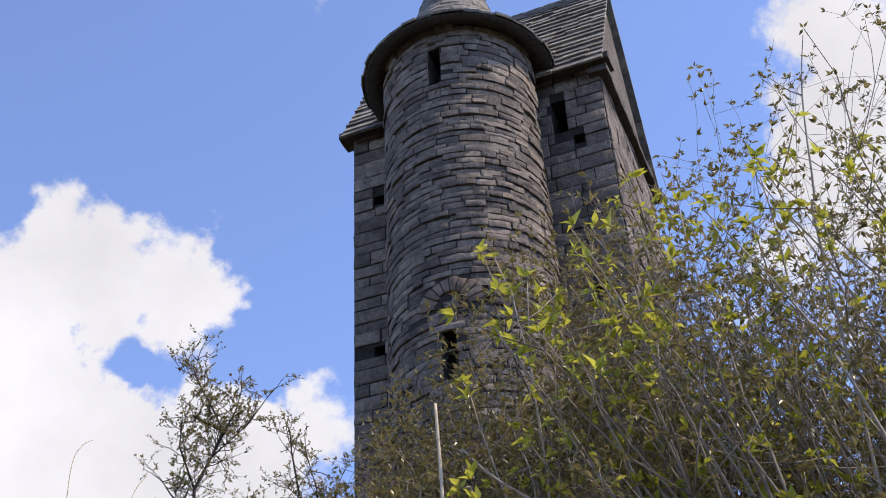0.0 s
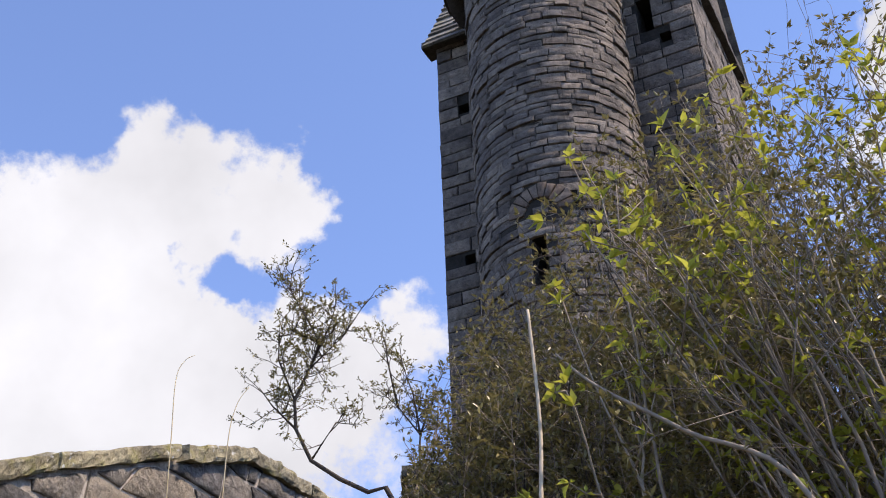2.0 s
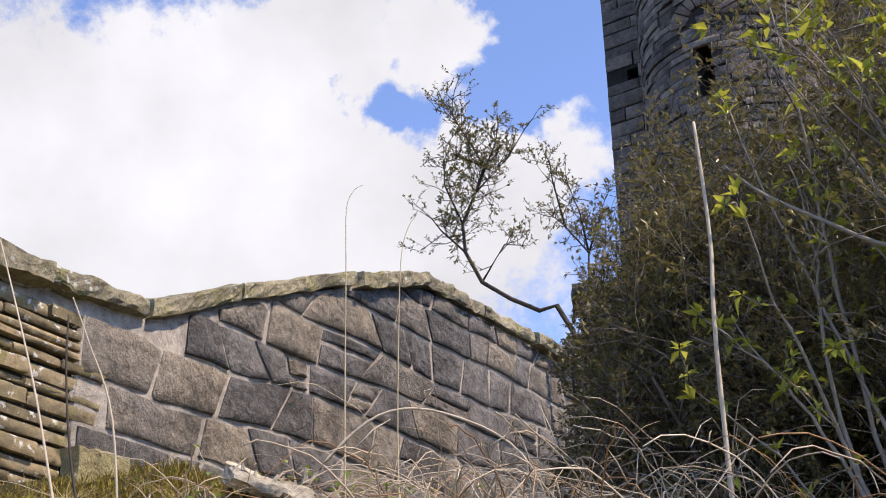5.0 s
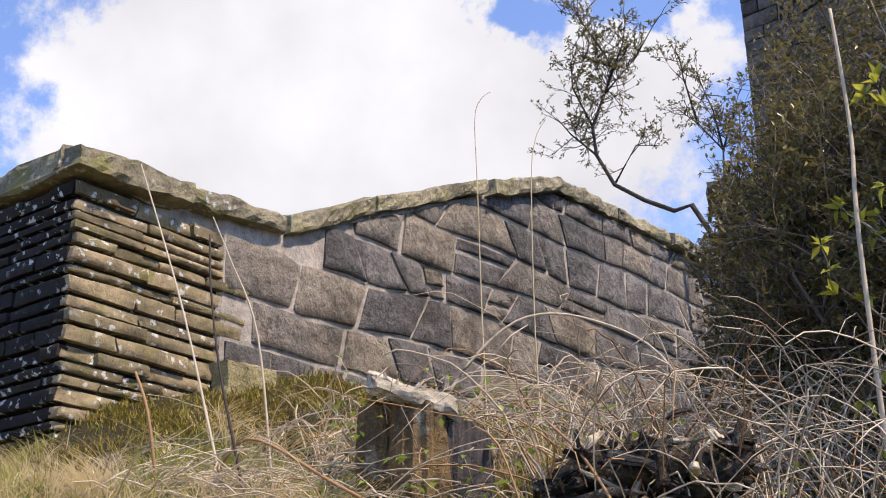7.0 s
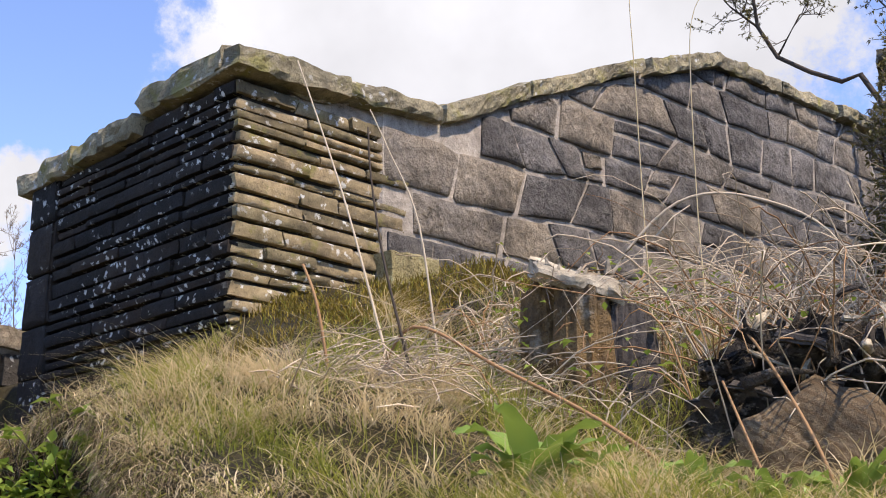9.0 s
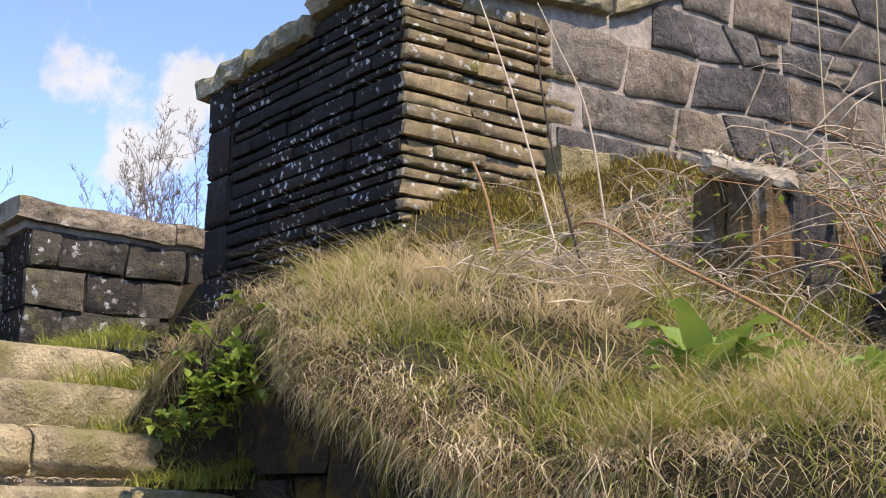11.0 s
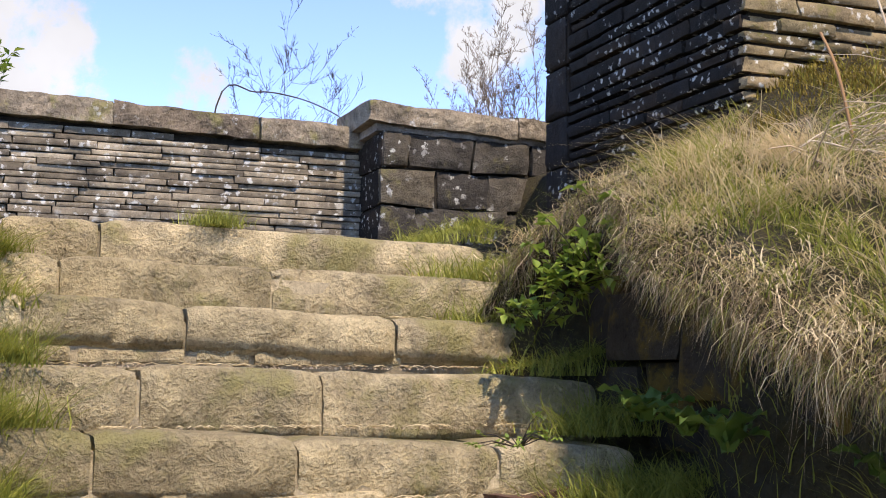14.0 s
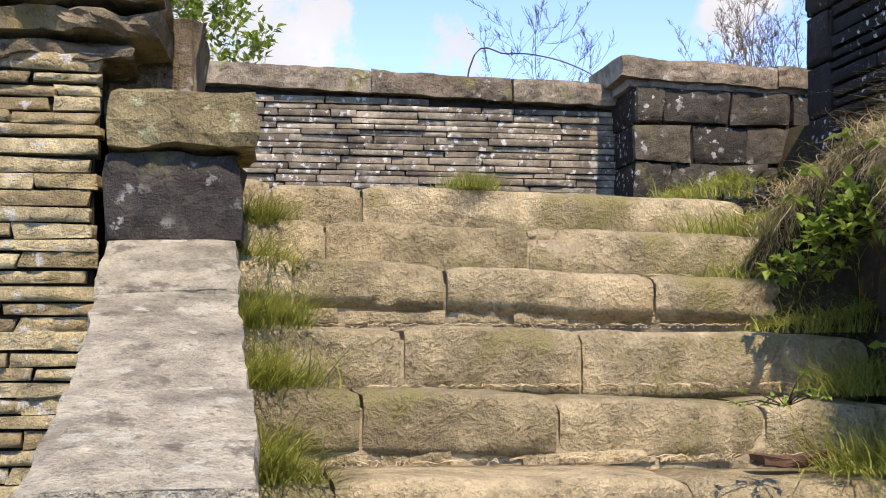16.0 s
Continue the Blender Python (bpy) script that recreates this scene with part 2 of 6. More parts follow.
M_BACKWALL = stone_mat("weathered_thin_courses", ((0.12, 0.10, 0.073), (0.23, 0.195, 0.14), (0.34, 0.29, 0.21)), (WHITE_LICHEN, 1.05, 18), ((0.44, 0.42, 0.36), 0.22, 7), 0.6)
M_COPING_BROWN = stone_mat("brown_coping", ((0.22, 0.175, 0.125), (0.30, 0.245, 0.175), (0.37, 0.31, 0.225)), (WHITE_LICHEN, 0.3, 20), ((0.25, 0.23, 0.09), 0.3, 5), 0.5, 1.0, 1.0)
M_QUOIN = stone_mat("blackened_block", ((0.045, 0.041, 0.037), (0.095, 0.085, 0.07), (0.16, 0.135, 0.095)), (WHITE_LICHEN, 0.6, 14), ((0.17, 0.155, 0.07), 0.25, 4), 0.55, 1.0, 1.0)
M_CAP = stone_mat("brown_cap_stone", ((0.10, 0.08, 0.05), (0.19, 0.15, 0.095), (0.29, 0.235, 0.145)), (WHITE_LICHEN, 0.55, 12), ((0.24, 0.20, 0.07), 0.35, 4), 0.5, 1.0, 1.0)
M_STEP = stone_mat("buff_step_stone", ((0.36, 0.295, 0.17), (0.465, 0.38, 0.222), (0.56, 0.46, 0.28)), None, ((0.33, 0.295, 0.12), 0.42, 2.2), 0.55, 0.65, 1.6)
M_BED = stone_mat("buff_joint_mortar", ((0.30, 0.25, 0.16), (0.36, 0.30, 0.19), (0.42, 0.35, 0.23)), None, ((0.06, 0.05, 0.03), 0.2, 6), 0.4)
M_SLAB = stone_mat("parapet_slab", ((0.38, 0.345, 0.25), (0.48, 0.435, 0.32), (0.58, 0.525, 0.40)), ((0.62, 0.60, 0.48), 1.1, 9), ((0.17, 0.15, 0.115), 0.30, 9), 0.5, 0.7, 1.5)
M_CAPBLOCK = stone_mat("green_lichened_block", ((0.27, 0.22, 0.115), (0.36, 0.31, 0.16), (0.44, 0.38, 0.2)), ((0.50, 0.50, 0.30), 0.9, 9), ((0.16, 0.11, 0.07), 0.1, 5), 0.3, 0.8, 1.4)
M_OCHRE = stone_mat("ochre_thin_stone", ((0.30, 0.235, 0.125), (0.46, 0.37, 0.20), (0.60, 0.51, 0.30)), (WHITE_LICHEN, 0.8, 16), ((0.22, 0.19, 0.07), 0.15, 6), 0.35, 1.0, 1.1)
M_TURRET = stone_mat("tower_gritstone", ((0.10, 0.084, 0.073), (0.165, 0.139, 0.116), (0.25, 0.208, 0.168)), None, ((0.15, 0.10, 0.075), -0.1, 2), 0.5, 1.0, 1.0, True)
M_TURRET_P = stone_mat("tower_gritstone_block", ((0.10, 0.084, 0.073), (0.165, 0.139, 0.116), (0.25, 0.208, 0.168)), None, ((0.15, 0.10, 0.075), -0.1, 2), 0.5, 1.0, 1.0)
M_ARCH = stone_mat("brown_voussoir", ((0.11, 0.08, 0.062), (0.15, 0.112, 0.085), (0.2, 0.155, 0.12)), None, None, 0.4)
M_SLATE = stone_mat("stone_slate", ((0.09, 0.085, 0.08), (0.15, 0.14, 0.125), (0.23, 0.215, 0.18)), None, ((0.16, 0.15, 0.06), 0.2, 5), 0.4, 1.0, 0.4, True)
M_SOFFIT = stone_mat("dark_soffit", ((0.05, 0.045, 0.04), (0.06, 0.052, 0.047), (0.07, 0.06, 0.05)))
M_EARTH = stone_mat("turf_soil", ((0.028, 0.021, 0.011), (0.042, 0.033, 0.015), (0.055, 0.048, 0.018)), None, ((0.075, 0.062, 0.025), 0.2, 7), 0.5, 1.0, 1.0, True)
# moss is real; the stone tones are darkened for the hollow's shade
M_MOSSY_SHADE = stone_mat("mossy_shaded_stone", ((0.02, 0.017, 0.012), (0.03, 0.025, 0.018), (0.04, 0.032, 0.022)), None, ((0.12, 0.08, 0.012), 0.5, 6))
M_DEADWOOD = stone_mat("grey_dead_wood", ((0.40, 0.34, 0.25), (0.48, 0.42, 0.31), (0.56, 0.49, 0.38)), None, ((0.16, 0.10, 0.04), 0.3, 9), 0.5)
M_STUMP = stone_mat("brown_split_wood", ((0.10, 0.06, 0.028), (0.20, 0.125, 0.055), (0.30, 0.20, 0.09)), None, ((0.34, 0.30, 0.22), 0.25, 7), 0.6, 1.0, 1.2, True)
M_ROT = stone_mat("charred_root", ((0.035, 0.026, 0.018), (0.085, 0.066, 0.047), (0.20, 0.165, 0.125)), None, ((0.46, 0.42, 0.36), 0.3, 16), 0.6, 1.6, 1.6)
M_GRASS = plant_mat("green_grass", ((0.085, 0.125, 0.018), (0.45, 0.45, 0.10)), 0.4)
M_STRAW = plant_mat("dry_grass", ((0.42, 0.31, 0.15), (0.92, 0.79, 0.52)), 0.3)
M_RUSSET = plant_mat("russet_stems", ((0.20, 0.10, 0.045), (0.42, 0.25, 0.12)), 0.1)
M_CANE = bark_mat("dead_bramble", ((0.20, 0.14, 0.085), (0.66, 0.56, 0.42)), 22)
M_TWIG = bark_mat("pale_twig", ((0.09, 0.07, 0.05), (0.38, 0.32, 0.25)), 25)
M_BARETWIG = bark_mat("bare_twig", ((0.08, 0.06, 0.045), (0.30, 0.24, 0.185)), 25)
M_DARKTWIG = bark_mat("dark_twig", ((0.03, 0.024, 0.019), (0.075, 0.057, 0.043)), 25)
M_LIME = plant_mat("young_lime_leaf", ((0.21, 0.24, 0.028), (0.54, 0.53, 0.085)), 0.45, 0.35)
M_OLIVE = plant_mat("fine_olive_leaf", ((0.075, 0.07, 0.026), (0.29, 0.245, 0.095)), 0.3, 0.32)
M_HERB = plant_mat("fresh_herb_leaf", ((0.11, 0.19, 0.025), (0.32, 0.40, 0.075)), 0.4, 0.4)
# darker copy of the dock leaf; the bank's shade is in the colour
M_SHADELEAF = plant_mat("shade_toned_leaf", ((0.05, 0.10, 0.02), (0.13, 0.20, 0.045)), 0.3, 0.4)
M_DOCK = plant_mat("dock_leaf", ((0.10, 0.20, 0.03), (0.28, 0.38, 0.08)), 0.3, 0.35)
M_MOSS = plant_mat("golden_moss", ((0.11, 0.07, 0.014), (0.30, 0.24, 0.045)), 0.1, 0.9)
M_THATCH = plant_mat("brown_thatch", ((0.09, 0.065, 0.035), (0.38, 0.29, 0.17)), 0.2)
M_BROWNLEAF = plant_mat("dead_brown_leaf", ((0.22, 0.13, 0.07), (0.36, 0.24, 0.14)), 0.2)


# ---------------------------------------------------------------- mesh helpers
class Heap:
    """Points and faces gathered for one mesh."""

    def __init__(self):
        self.v, self.f = [], []

    def add(self, pts, faces):
        k = len(self.v)
        self.v.extend(tuple(p) for p in pts)
        self.f.extend(tuple(i + k for i in q) for q in faces)


def part(name, heap, material, parent=None, label="", smooth=True, origin=None):
    """One mesh object out of a heap (or a bmesh) under a thing or a part."""
    me = bpy.data.meshes.new(name)
    if isinstance(heap, Heap):
        o = Vector(origin) if origin is not None else Vector((0, 0, 0))
        me.from_pydata([(x - o.x, y - o.y, z - o.z) for x, y, z in heap.v], [], heap.f)
    else:
        o = Vector(origin) if origin is not None else Vector((0, 0, 0))
        heap.to_mesh(me)
        heap.free()
    me.materials.append(material)
    if smooth:
        me.shade_smooth()
    ob = new(name, me)
    ob.location = o
    if parent is not None:
        ob.parent = parent
        ob.matrix_parent_inverse = Matrix.Translation(-Vector(parent.location))
    if label:
        tagged(ob, label)
    return ob


def thing(name, where, label, category, group="", kind=""):
    ob = new(name)
    ob.location = where
    ob.empty_display_size = 0.1
    return tagged(ob, label, category, group, kind)


rng = random.Random(7)
nrg = np.random.default_rng(11)


def stone_points(O, U, V, W, u0, u1, v0, v1, proud, back=0.05, rough=0.008, edge=0.014, nu=4, nv=3, fn=None, skew=1.0):
    """A rock-faced stone on the wall plane O, U, V with outward W: a rough front grid with worn edges, and sides running back."""
    pts, faces = [], []
    ju = [(-0.5 + rng.random()) * min(0.012 * skew, 0.06 * skew * (u1 - u0)) for _ in range(4)]
    jv = [(-0.5 + rng.random()) * min(0.010 * skew, 0.10 * skew * (v1 - v0)) for _ in range(4)]

    def put(u, v, w):
        if fn:
            return fn(u, v, w)
        return O + U * u + V * v + W * w

    for j in range(nv + 1):
        for i in range(nu + 1):
            a, b = i / nu, j / nv
            ea = min(edge / max(u1 - u0, 1e-3), 0.3)
            eb = min(edge / max(v1 - v0, 1e-3), 0.3)
            if 0 < i < nu:
                a = ea + (1 - 2 * ea) * (i - 1) / max(nu - 2, 1)
            if 0 < j < nv:
                b = eb + (1 - 2 * eb) * (j - 1) / max(nv - 2, 1)
            u = u0 + (u1 - u0) * a + (ju[0] * (1 - b) + ju[1] * b) * (1 - a) + (ju[2] * (1 - b) + ju[3] * b) * a
            v = v0 + (v1 - v0) * b + (jv[0] * (1 - a) + jv[1] * a) * (1 - b) + (jv[2] * (1 - a) + jv[3] * a) * b
            rim = i in (0, nu) or j in (0, nv)
            w = proud - (edge * 0.45 if rim else 0) + (rng.random() - 0.5) * 2 * rough * (0.6 if rim else 1)
            pts.append(put(u, v, w))
    n = nu + 1
    for j in range(nv):
        for i in range(nu):
            faces.append((j * n + i, j * n + i + 1, (j + 1) * n + i + 1, (j + 1) * n + i))
    # the sides get their own rim so that the arris stays crisp
    loop = [i for i in range(n)] + [j * n + nu for j in range(1, nv + 1)] + [nv * n + i for i in range(nu - 1, -1, -1)] + [j * n for j in range(nv - 1, 0, -1)]
    rim0 = len(pts)
    pts.extend([pts[idx] for idx in loop])
    k = len(pts)
    for idx in loop:
        j, i = divmod(idx, n)
        pts.append(put(u0 + (u1 - u0) * i / nu, v0 + (v1 - v0) * j / nv, -back))
    m = len(loop)
    for q in range(m):
        faces.append((rim0 + (q + 1) % m, rim0 + q, k + q, k + (q + 1) % m))
    return pts, faces


def stone(name, parent, material, O, U, V, W, u0, u1, v0, v1, proud, label="", **kw):
    h = Heap()
    h.add(*stone_points(O, U, V, W, u0, u1, v0, v1, proud, **kw))
    c = O + U * ((u0 + u1) / 2) + V * ((v0 + v1) / 2)
    return part(name, h, material, parent, label, True, c)


def courses(z0, z1, lo, hi):
    """Heights of courses from z0 to z1."""
    zs = [z0]
    while zs[-1] < z1 - lo * 0.5:
        zs.append(zs[-1] + rng.uniform(lo, hi))
    k = (z1 - z0) / (zs[-1] - z0)
    return [z0 + (z - z0) * k for z in zs]


def cuts(u0, u1, lo, hi):
    us = [u0]
    while u1 - us[-1] > hi * 1.15:
        us.append(us[-1] + rng.uniform(lo, hi))
    us.append(u1)
    if len(us) > 2 and us[-1] - us[-2] < lo * 0.6:
        us.pop(-2)
    return us


def slab_box(O, A, B, H, rough=0.01, n=6, seed=0):
    """A rough-hewn slab: O corner, A long way, B across, H up, with broken, uneven arrises."""
    n = max(n, int(A.length / 0.035))
    o = Vector((seed * 3.1, seed * 1.3, seed * 0.7))
    ring = []
    for q in range(4):
        ring.append((0.0, q / 4))
    for q in range(7):
        ring.append((q / 7, 1.0))
    for q in range(3):
        ring.append((1.0, 1 - q / 3))
    for q in range(4):
        ring.append((1 - q / 4, 0.0))
    side, top = B.normalized(), H.normalized()
    v, f = [], []
    m = len(ring)
    for i in range(n + 1):
        t = i / n
        for b, h in ring:
            p = O + A * t + B * b + H * h
            k = 1.3 * noise.noise(p * 6 + o) + 0.8 * noise.noise(p * 19 + o) + 0.3 * noise.noise(p * 50 + o)
            j = 1.2 * noise.noise(p * 7 - o) + 0.4 * noise.noise(p * 31 - o)
            chip = 0.35 * rough if (b in (0.0, 1.0)) and h in (0.0, 1.0) else 0
            v.append(p + side * (k * rough * (1 if b < 0.5 else -1) + (chip if b < 0.5 else -chip)) + top * (j * rough * 0.8 - (chip if h > 0.5 else -chip)) + A.normalized() * (k * rough if i in (0, n) else 0))
    for i in range(n):
        for q in range(m):
            f.append((i * m + q, i * m + (q + 1) % m, (i + 1) * m + (q + 1) % m, (i + 1) * m + q))
    f.append(tuple(range(m))[::-1])
    f.append(tuple(n * m + q for q in range(m)))
    return v, f


def prism(heap, plan, z0, z1):
    """A plain upright block under rough stones."""
    n = len(plan)
    pts = [Vector((p.x, p.y, z0)) for p in plan] + [Vector((p.x, p.y, z1)) for p in plan]
    fs = [tuple(range(n))[::-1], tuple(range(n, 2 * n))] + [(i, (i + 1) % n, n + (i + 1) % n, n + i) for i in range(n)]
    heap.add(pts, fs)


def tube(heap, pts, radii, sides=5):
    """A bent tapering stalk through pts."""
    pts = [Vector(p) for p in pts]
    ring, n = [], len(pts)
    ax = Vector((0.31, 0.17, 0.93))
    for i, p in enumerate(pts):
        d = (pts[min(i + 1, n - 1)] - pts[max(i - 1, 0)])
        if d.length < 1e-7:
            d = Vector((0, 0, 1))
        d.normalize()
        x = d.cross(ax if abs(d.dot(ax)) < 0.95 else Vector((1, 0, 0))).normalized()
        y = d.cross(x)
        for k in range(sides):
            a = 2 * math.pi * k / sides
            ring.append(p + (x * math.cos(a) + y * math.sin(a)) * radii[i])
    f = []
    for i in range(n - 1):
        for k in range(sides):
            f.append((i * sides + k, i * sides + (k + 1) % sides, (i + 1) * sides + (k + 1) % sides, (i + 1) * sides + k))
    f.append(tuple(range(sides))[::-1])
    f.append(tuple((n - 1) * sides + k for k in range(sides)))
    heap.add(ring, f)


def leaf(heap, p, d, up, length, width, fold=0.25, droop=0.2):
    """One folded pointed leaf from p along d."""
    d = d.normalized()
    side = d.cross(up)
    side = side.normalized() if side.length > 1e-4 else Vector((1, 0, 0))
    nrm = side.cross(d)
    mid = p + d * length * 0.45 - nrm * length * droop * 0.25
    tip = p + d * length - nrm * length * droop
    a = p + d * length * 0.4 + side * width / 2 + nrm * width * fold
    b = p + d * length * 0.4 - side * width / 2 + nrm * width * fold
    heap.add((p, a, tip, b, mid), ((0, 1, 4), (1, 2, 4), (2, 3, 4), (3, 0, 4)))


def blades(name, base, heading, lean, height, width, material, label, curl=None, segs=3, wave=0.0):
    """Many grass blades in one mesh, from arrays. heading: plan angle; lean: how far the tip goes out per height; curl: how far it falls."""
    n = len(base)
    t = np.linspace(0, 1, segs + 1)
    dirx, diry = np.cos(heading), np.sin(heading)
    px, py = -diry, dirx
    verts = np.zeros((n, 2 * segs + 1, 3))
    fall = np.zeros(n) if curl is None else curl
    k = 0
    phase, swing, rate = nrg.uniform(0, 6.28, n), nrg.normal(0, 1, n) * wave, nrg.uniform(2.5, 6.0, n)
    for q, tt in enumerate(t):
        out = lean * height * tt ** 1.6
        zz = height * tt * (1 - 0.25 * np.minimum(lean, 1.2) * tt) - fall * tt ** 2
        w = width * (1 - tt) * 0.5
        sway = swing * (np.sin(phase + rate * tt) - np.sin(phase))
        c = np.stack([base[:, 0] + dirx * out + px * sway, base[:, 1] + diry * out + py * sway, base[:, 2] + zz], -1)
        if q < segs:
            verts[:, k] = c + np.stack([px * w, py * w, 0 * w], -1)
            verts[:, k + 1] = c - np.stack([px * w, py * w, 0 * w], -1)
            k += 2
        else:
            verts[:, k] = c
    off = np.arange(n)[:, None] * (2 * segs + 1)
    faces = []
    for q in range(segs - 1):
        faces.append(off + np.array([[2 * q, 2 * q + 1, 2 * q + 3]]))
        faces.append(off + np.array([[2 * q, 2 * q + 3, 2 * q + 2]]))
    faces.append(off + np.array([[2 * segs - 2, 2 * segs - 1, 2 * segs]]))
    faces = np.concatenate(faces)
    me = bpy.data.meshes.new(name)
    me.vertices.add(n * (2 * segs + 1))
    me.vertices.foreach_set("co", verts.reshape(-1))
    me.loops.add(len(faces) * 3)
    me.loops.foreach_set("vertex_index", faces.reshape(-1).astype(np.int32))
    me.polygons.add(len(faces))
    me.polygons.foreach_set("loop_start", np.arange(len(faces), dtype=np.int32) * 3)
    me.update(calc_edges=True)
    me.materials.append(material)
    me.shade_smooth()
    return tagged(new(name, me), label, "grass", "", "stuff")


# ---------------------------------------------------------------- ground
def build_ground():
    def axis(a, b, step, far):
        core = np.arange(a, b, step)
        out = np.array([1, 2.2, 4, 7, 12, 20, 35, 60, 120, 300, 800, 2000.0])
        return np.concatenate([a - out[::-1], core, b + out])
    S, Lx = axis(-1.5, 8.0, 0.07, 0), axis(-2.0, 14.0, 0.08, 0)
    ss, ll = np.meshgrid(S, Lx, indexing="ij")
    z = ground_z(ss, ll)
    x, y = D2.x * ss + D1.x * ll, D2.y * ss + D1.y * ll
    n, m = ss.shape
    v = np.stack([x, y, z], -1).reshape(-1, 3)
    idx = np.arange(n * m).reshape(n, m)
    f = np.stack([idx[:-1, :-1], idx[:-1, 1:], idx[1:, 1:], idx[1:, :-1]], -1).reshape(-1, 4)
    me = bpy.data.meshes.new("ground")
    me.from_pydata(v.tolist(), [], f.tolist())
    me.materials.append(M_EARTH)
    me.shade_smooth()
    tagged(new("ground", me), "grassy hillside bank of soil and turf", "ground", "", "structure")


build_ground()

# ---------------------------------------------------------------- front wall
CS, CL = 4.09, 2.87  # the corner of the front wall in plan
CORNER = at(CS, CL, 0)


def coping_z(a):
    return float(np.interp(a, (-0.1, 0.0, 1.16, 1.2, 1.84, 2.91, 3.71, 5.6, 7.0), (3.80, 3.80, 3.885, 3.885, 4.205, 4.68, 4.99, 5.085, 5.0)))


def build_front_wall():
    w = thing("wall_front", at(CS, CL, 2.5), "old gritstone garden wall with thin-coursed pier and lichened coping", "wall", "", "structure")
    core = Heap()
    # body of the wall behind the stones, following the raking top
    plan_a = [0.30, 0.78, 0.82, 1.18, 1.84, 2.91, 3.71, 5.6, 7.0]
    pts, fs = [], []
    for a in plan_a:
        for b in (-0.008 if a > 0.8 else 0.03, 0.45):
            for z in (1.9, coping_z(a) - 0.10):
                pts.append(CORNER + D1 * a + D2 * b + UP * z)
    for i in range(len(plan_a) - 1):
        k, q = i * 4, i * 4 + 4
        fs += [(k, q, q + 1, k + 1), (k + 2, k + 3, q + 3, q + 2), (k + 1, q + 1, q + 3, k + 3)]
    fs += [(0, 1, 3, 2), (len(pts) - 4, len(pts) - 2, len(pts) - 1, len(pts) - 3)]
    core.add(pts, fs)
    part("mortar_core", core, M_MORTAR, w, "pale lime mortar", False)
    side = Heap()
    prism(side, [CORNER + D1 * 0.028 + D2 * 0.011, CORNER + D1 * 0.84 + D2 * 0.011, CORNER + D1 * 0.84 + D2 * 1.70, CORNER + D1 * 0.028 + D2 * 1.70], 1.8, 3.66)
    part("pier_core", side, M_DARKJOINT, w, "dark recessed joints", False)
    # thin courses of the pier on the sunlit face, the long quoins turning the corner
    zs = courses(1.98, 3.67, 0.045, 0.085)
    for j in range(len(zs) - 1):
        zm = (zs[j] + zs[j + 1]) / 2
        end = 0.79 if zm > 3.42 else (0.97 if zm > 3.16 else 0.80)
        end += rng.uniform(-0.03, 0.03)
        us = cuts(-0.012, end, 0.12, 0.42)
        for i in range(len(us) - 1):
            stone("thin_stone", w, M_PIER, CORNER, D1, UP, -D2, us[i] + 0.003, us[i + 1] - 0.003, zs[j] + 0.008, zs[j + 1] - 0.011, rng.uniform(0.0, 0.036), edge=0.011, rough=0.010, back=0.03, nu=6, nv=3, skew=2.0)
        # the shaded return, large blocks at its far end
        # the shade of this face is put into its darker stone colour
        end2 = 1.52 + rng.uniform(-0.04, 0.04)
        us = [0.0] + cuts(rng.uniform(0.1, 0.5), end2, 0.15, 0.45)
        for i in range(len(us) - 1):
            stone("thin_stone", w, M_SOOT_SHADE, CORNER, D2, UP, -D1, us[i] + 0.003, us[i + 1] - 0.003, zs[j] + 0.008, zs[j + 1] - 0.010, rng.uniform(0.010, 0.028), edge=0.012, rough=0.008, back=0.03, nu=5, nv=3)
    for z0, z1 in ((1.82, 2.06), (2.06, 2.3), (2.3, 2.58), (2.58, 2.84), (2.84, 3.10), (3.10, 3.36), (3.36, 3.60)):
        stone("quoin_stone", w, M_SOOT_SHADE, CORNER, D2, UP, -D1, 1.49, 1.74, z0 + 0.008, z1 - 0.008, 0.035, edge=0.03, rough=0.012, back=0.2)
        stone("quoin_stone", w, M_SOOT_SHADE, CORNER + D2 * 1.70, D1, UP, D2, -0.03, 0.30, z0 + 0.008, z1 - 0.008, 0.04, edge=0.03, rough=0.012, back=0.2)
    # random rubble brought to loose courses; beds wander, head joints lean
    beds = [2.44, 2.70, 2.95, 3.19, 3.42, 3.71, 3.93, 4.17, 4.42, 4.68, 4.93]

    def bed(j, a):
        return beds[j] + 0.035 * (a - 1.4) + (0.075 * noise.noise(Vector((a * 0.9, j * 3.7, 0.5))) + 0.022 * noise.noise(Vector((a * 3.7, j * 1.9, 2.5))) if a > 1.3 else 0.0)
    for j in range(len(beds) - 1):
        tall = beds[j + 1] - beds[j]
        us = cuts(0.83 if beds[j] >= 3.41 else (1.0 if beds[j] > 3.1 else 0.84), 6.9, 0.24, 0.68)
        leans = [0.0] + [rng.gauss(0.08, 0.36) for _ in us[1:]]
        for i in range(len(us) - 1):
            u0, u1 = us[i], us[i + 1]
            am = (u0 + u1) / 2
            if bed(j, am) > coping_z(am) - 0.20:
                continue
            cells = [(0.0, 1.0, 0.0, 1.0)]
            roll = rng.random()
            if roll < 0.16 and tall > 0.22:
                q = rng.uniform(0.38, 0.62)
                cells = [(0.0, 1.0, 0.0, q), (0.0, 1.0, q, 1.0)]
            elif roll < 0.30 and u1 - u0 > 0.4:
                q, c = rng.uniform(0.4, 0.6), rng.uniform(0.55, 0.75)
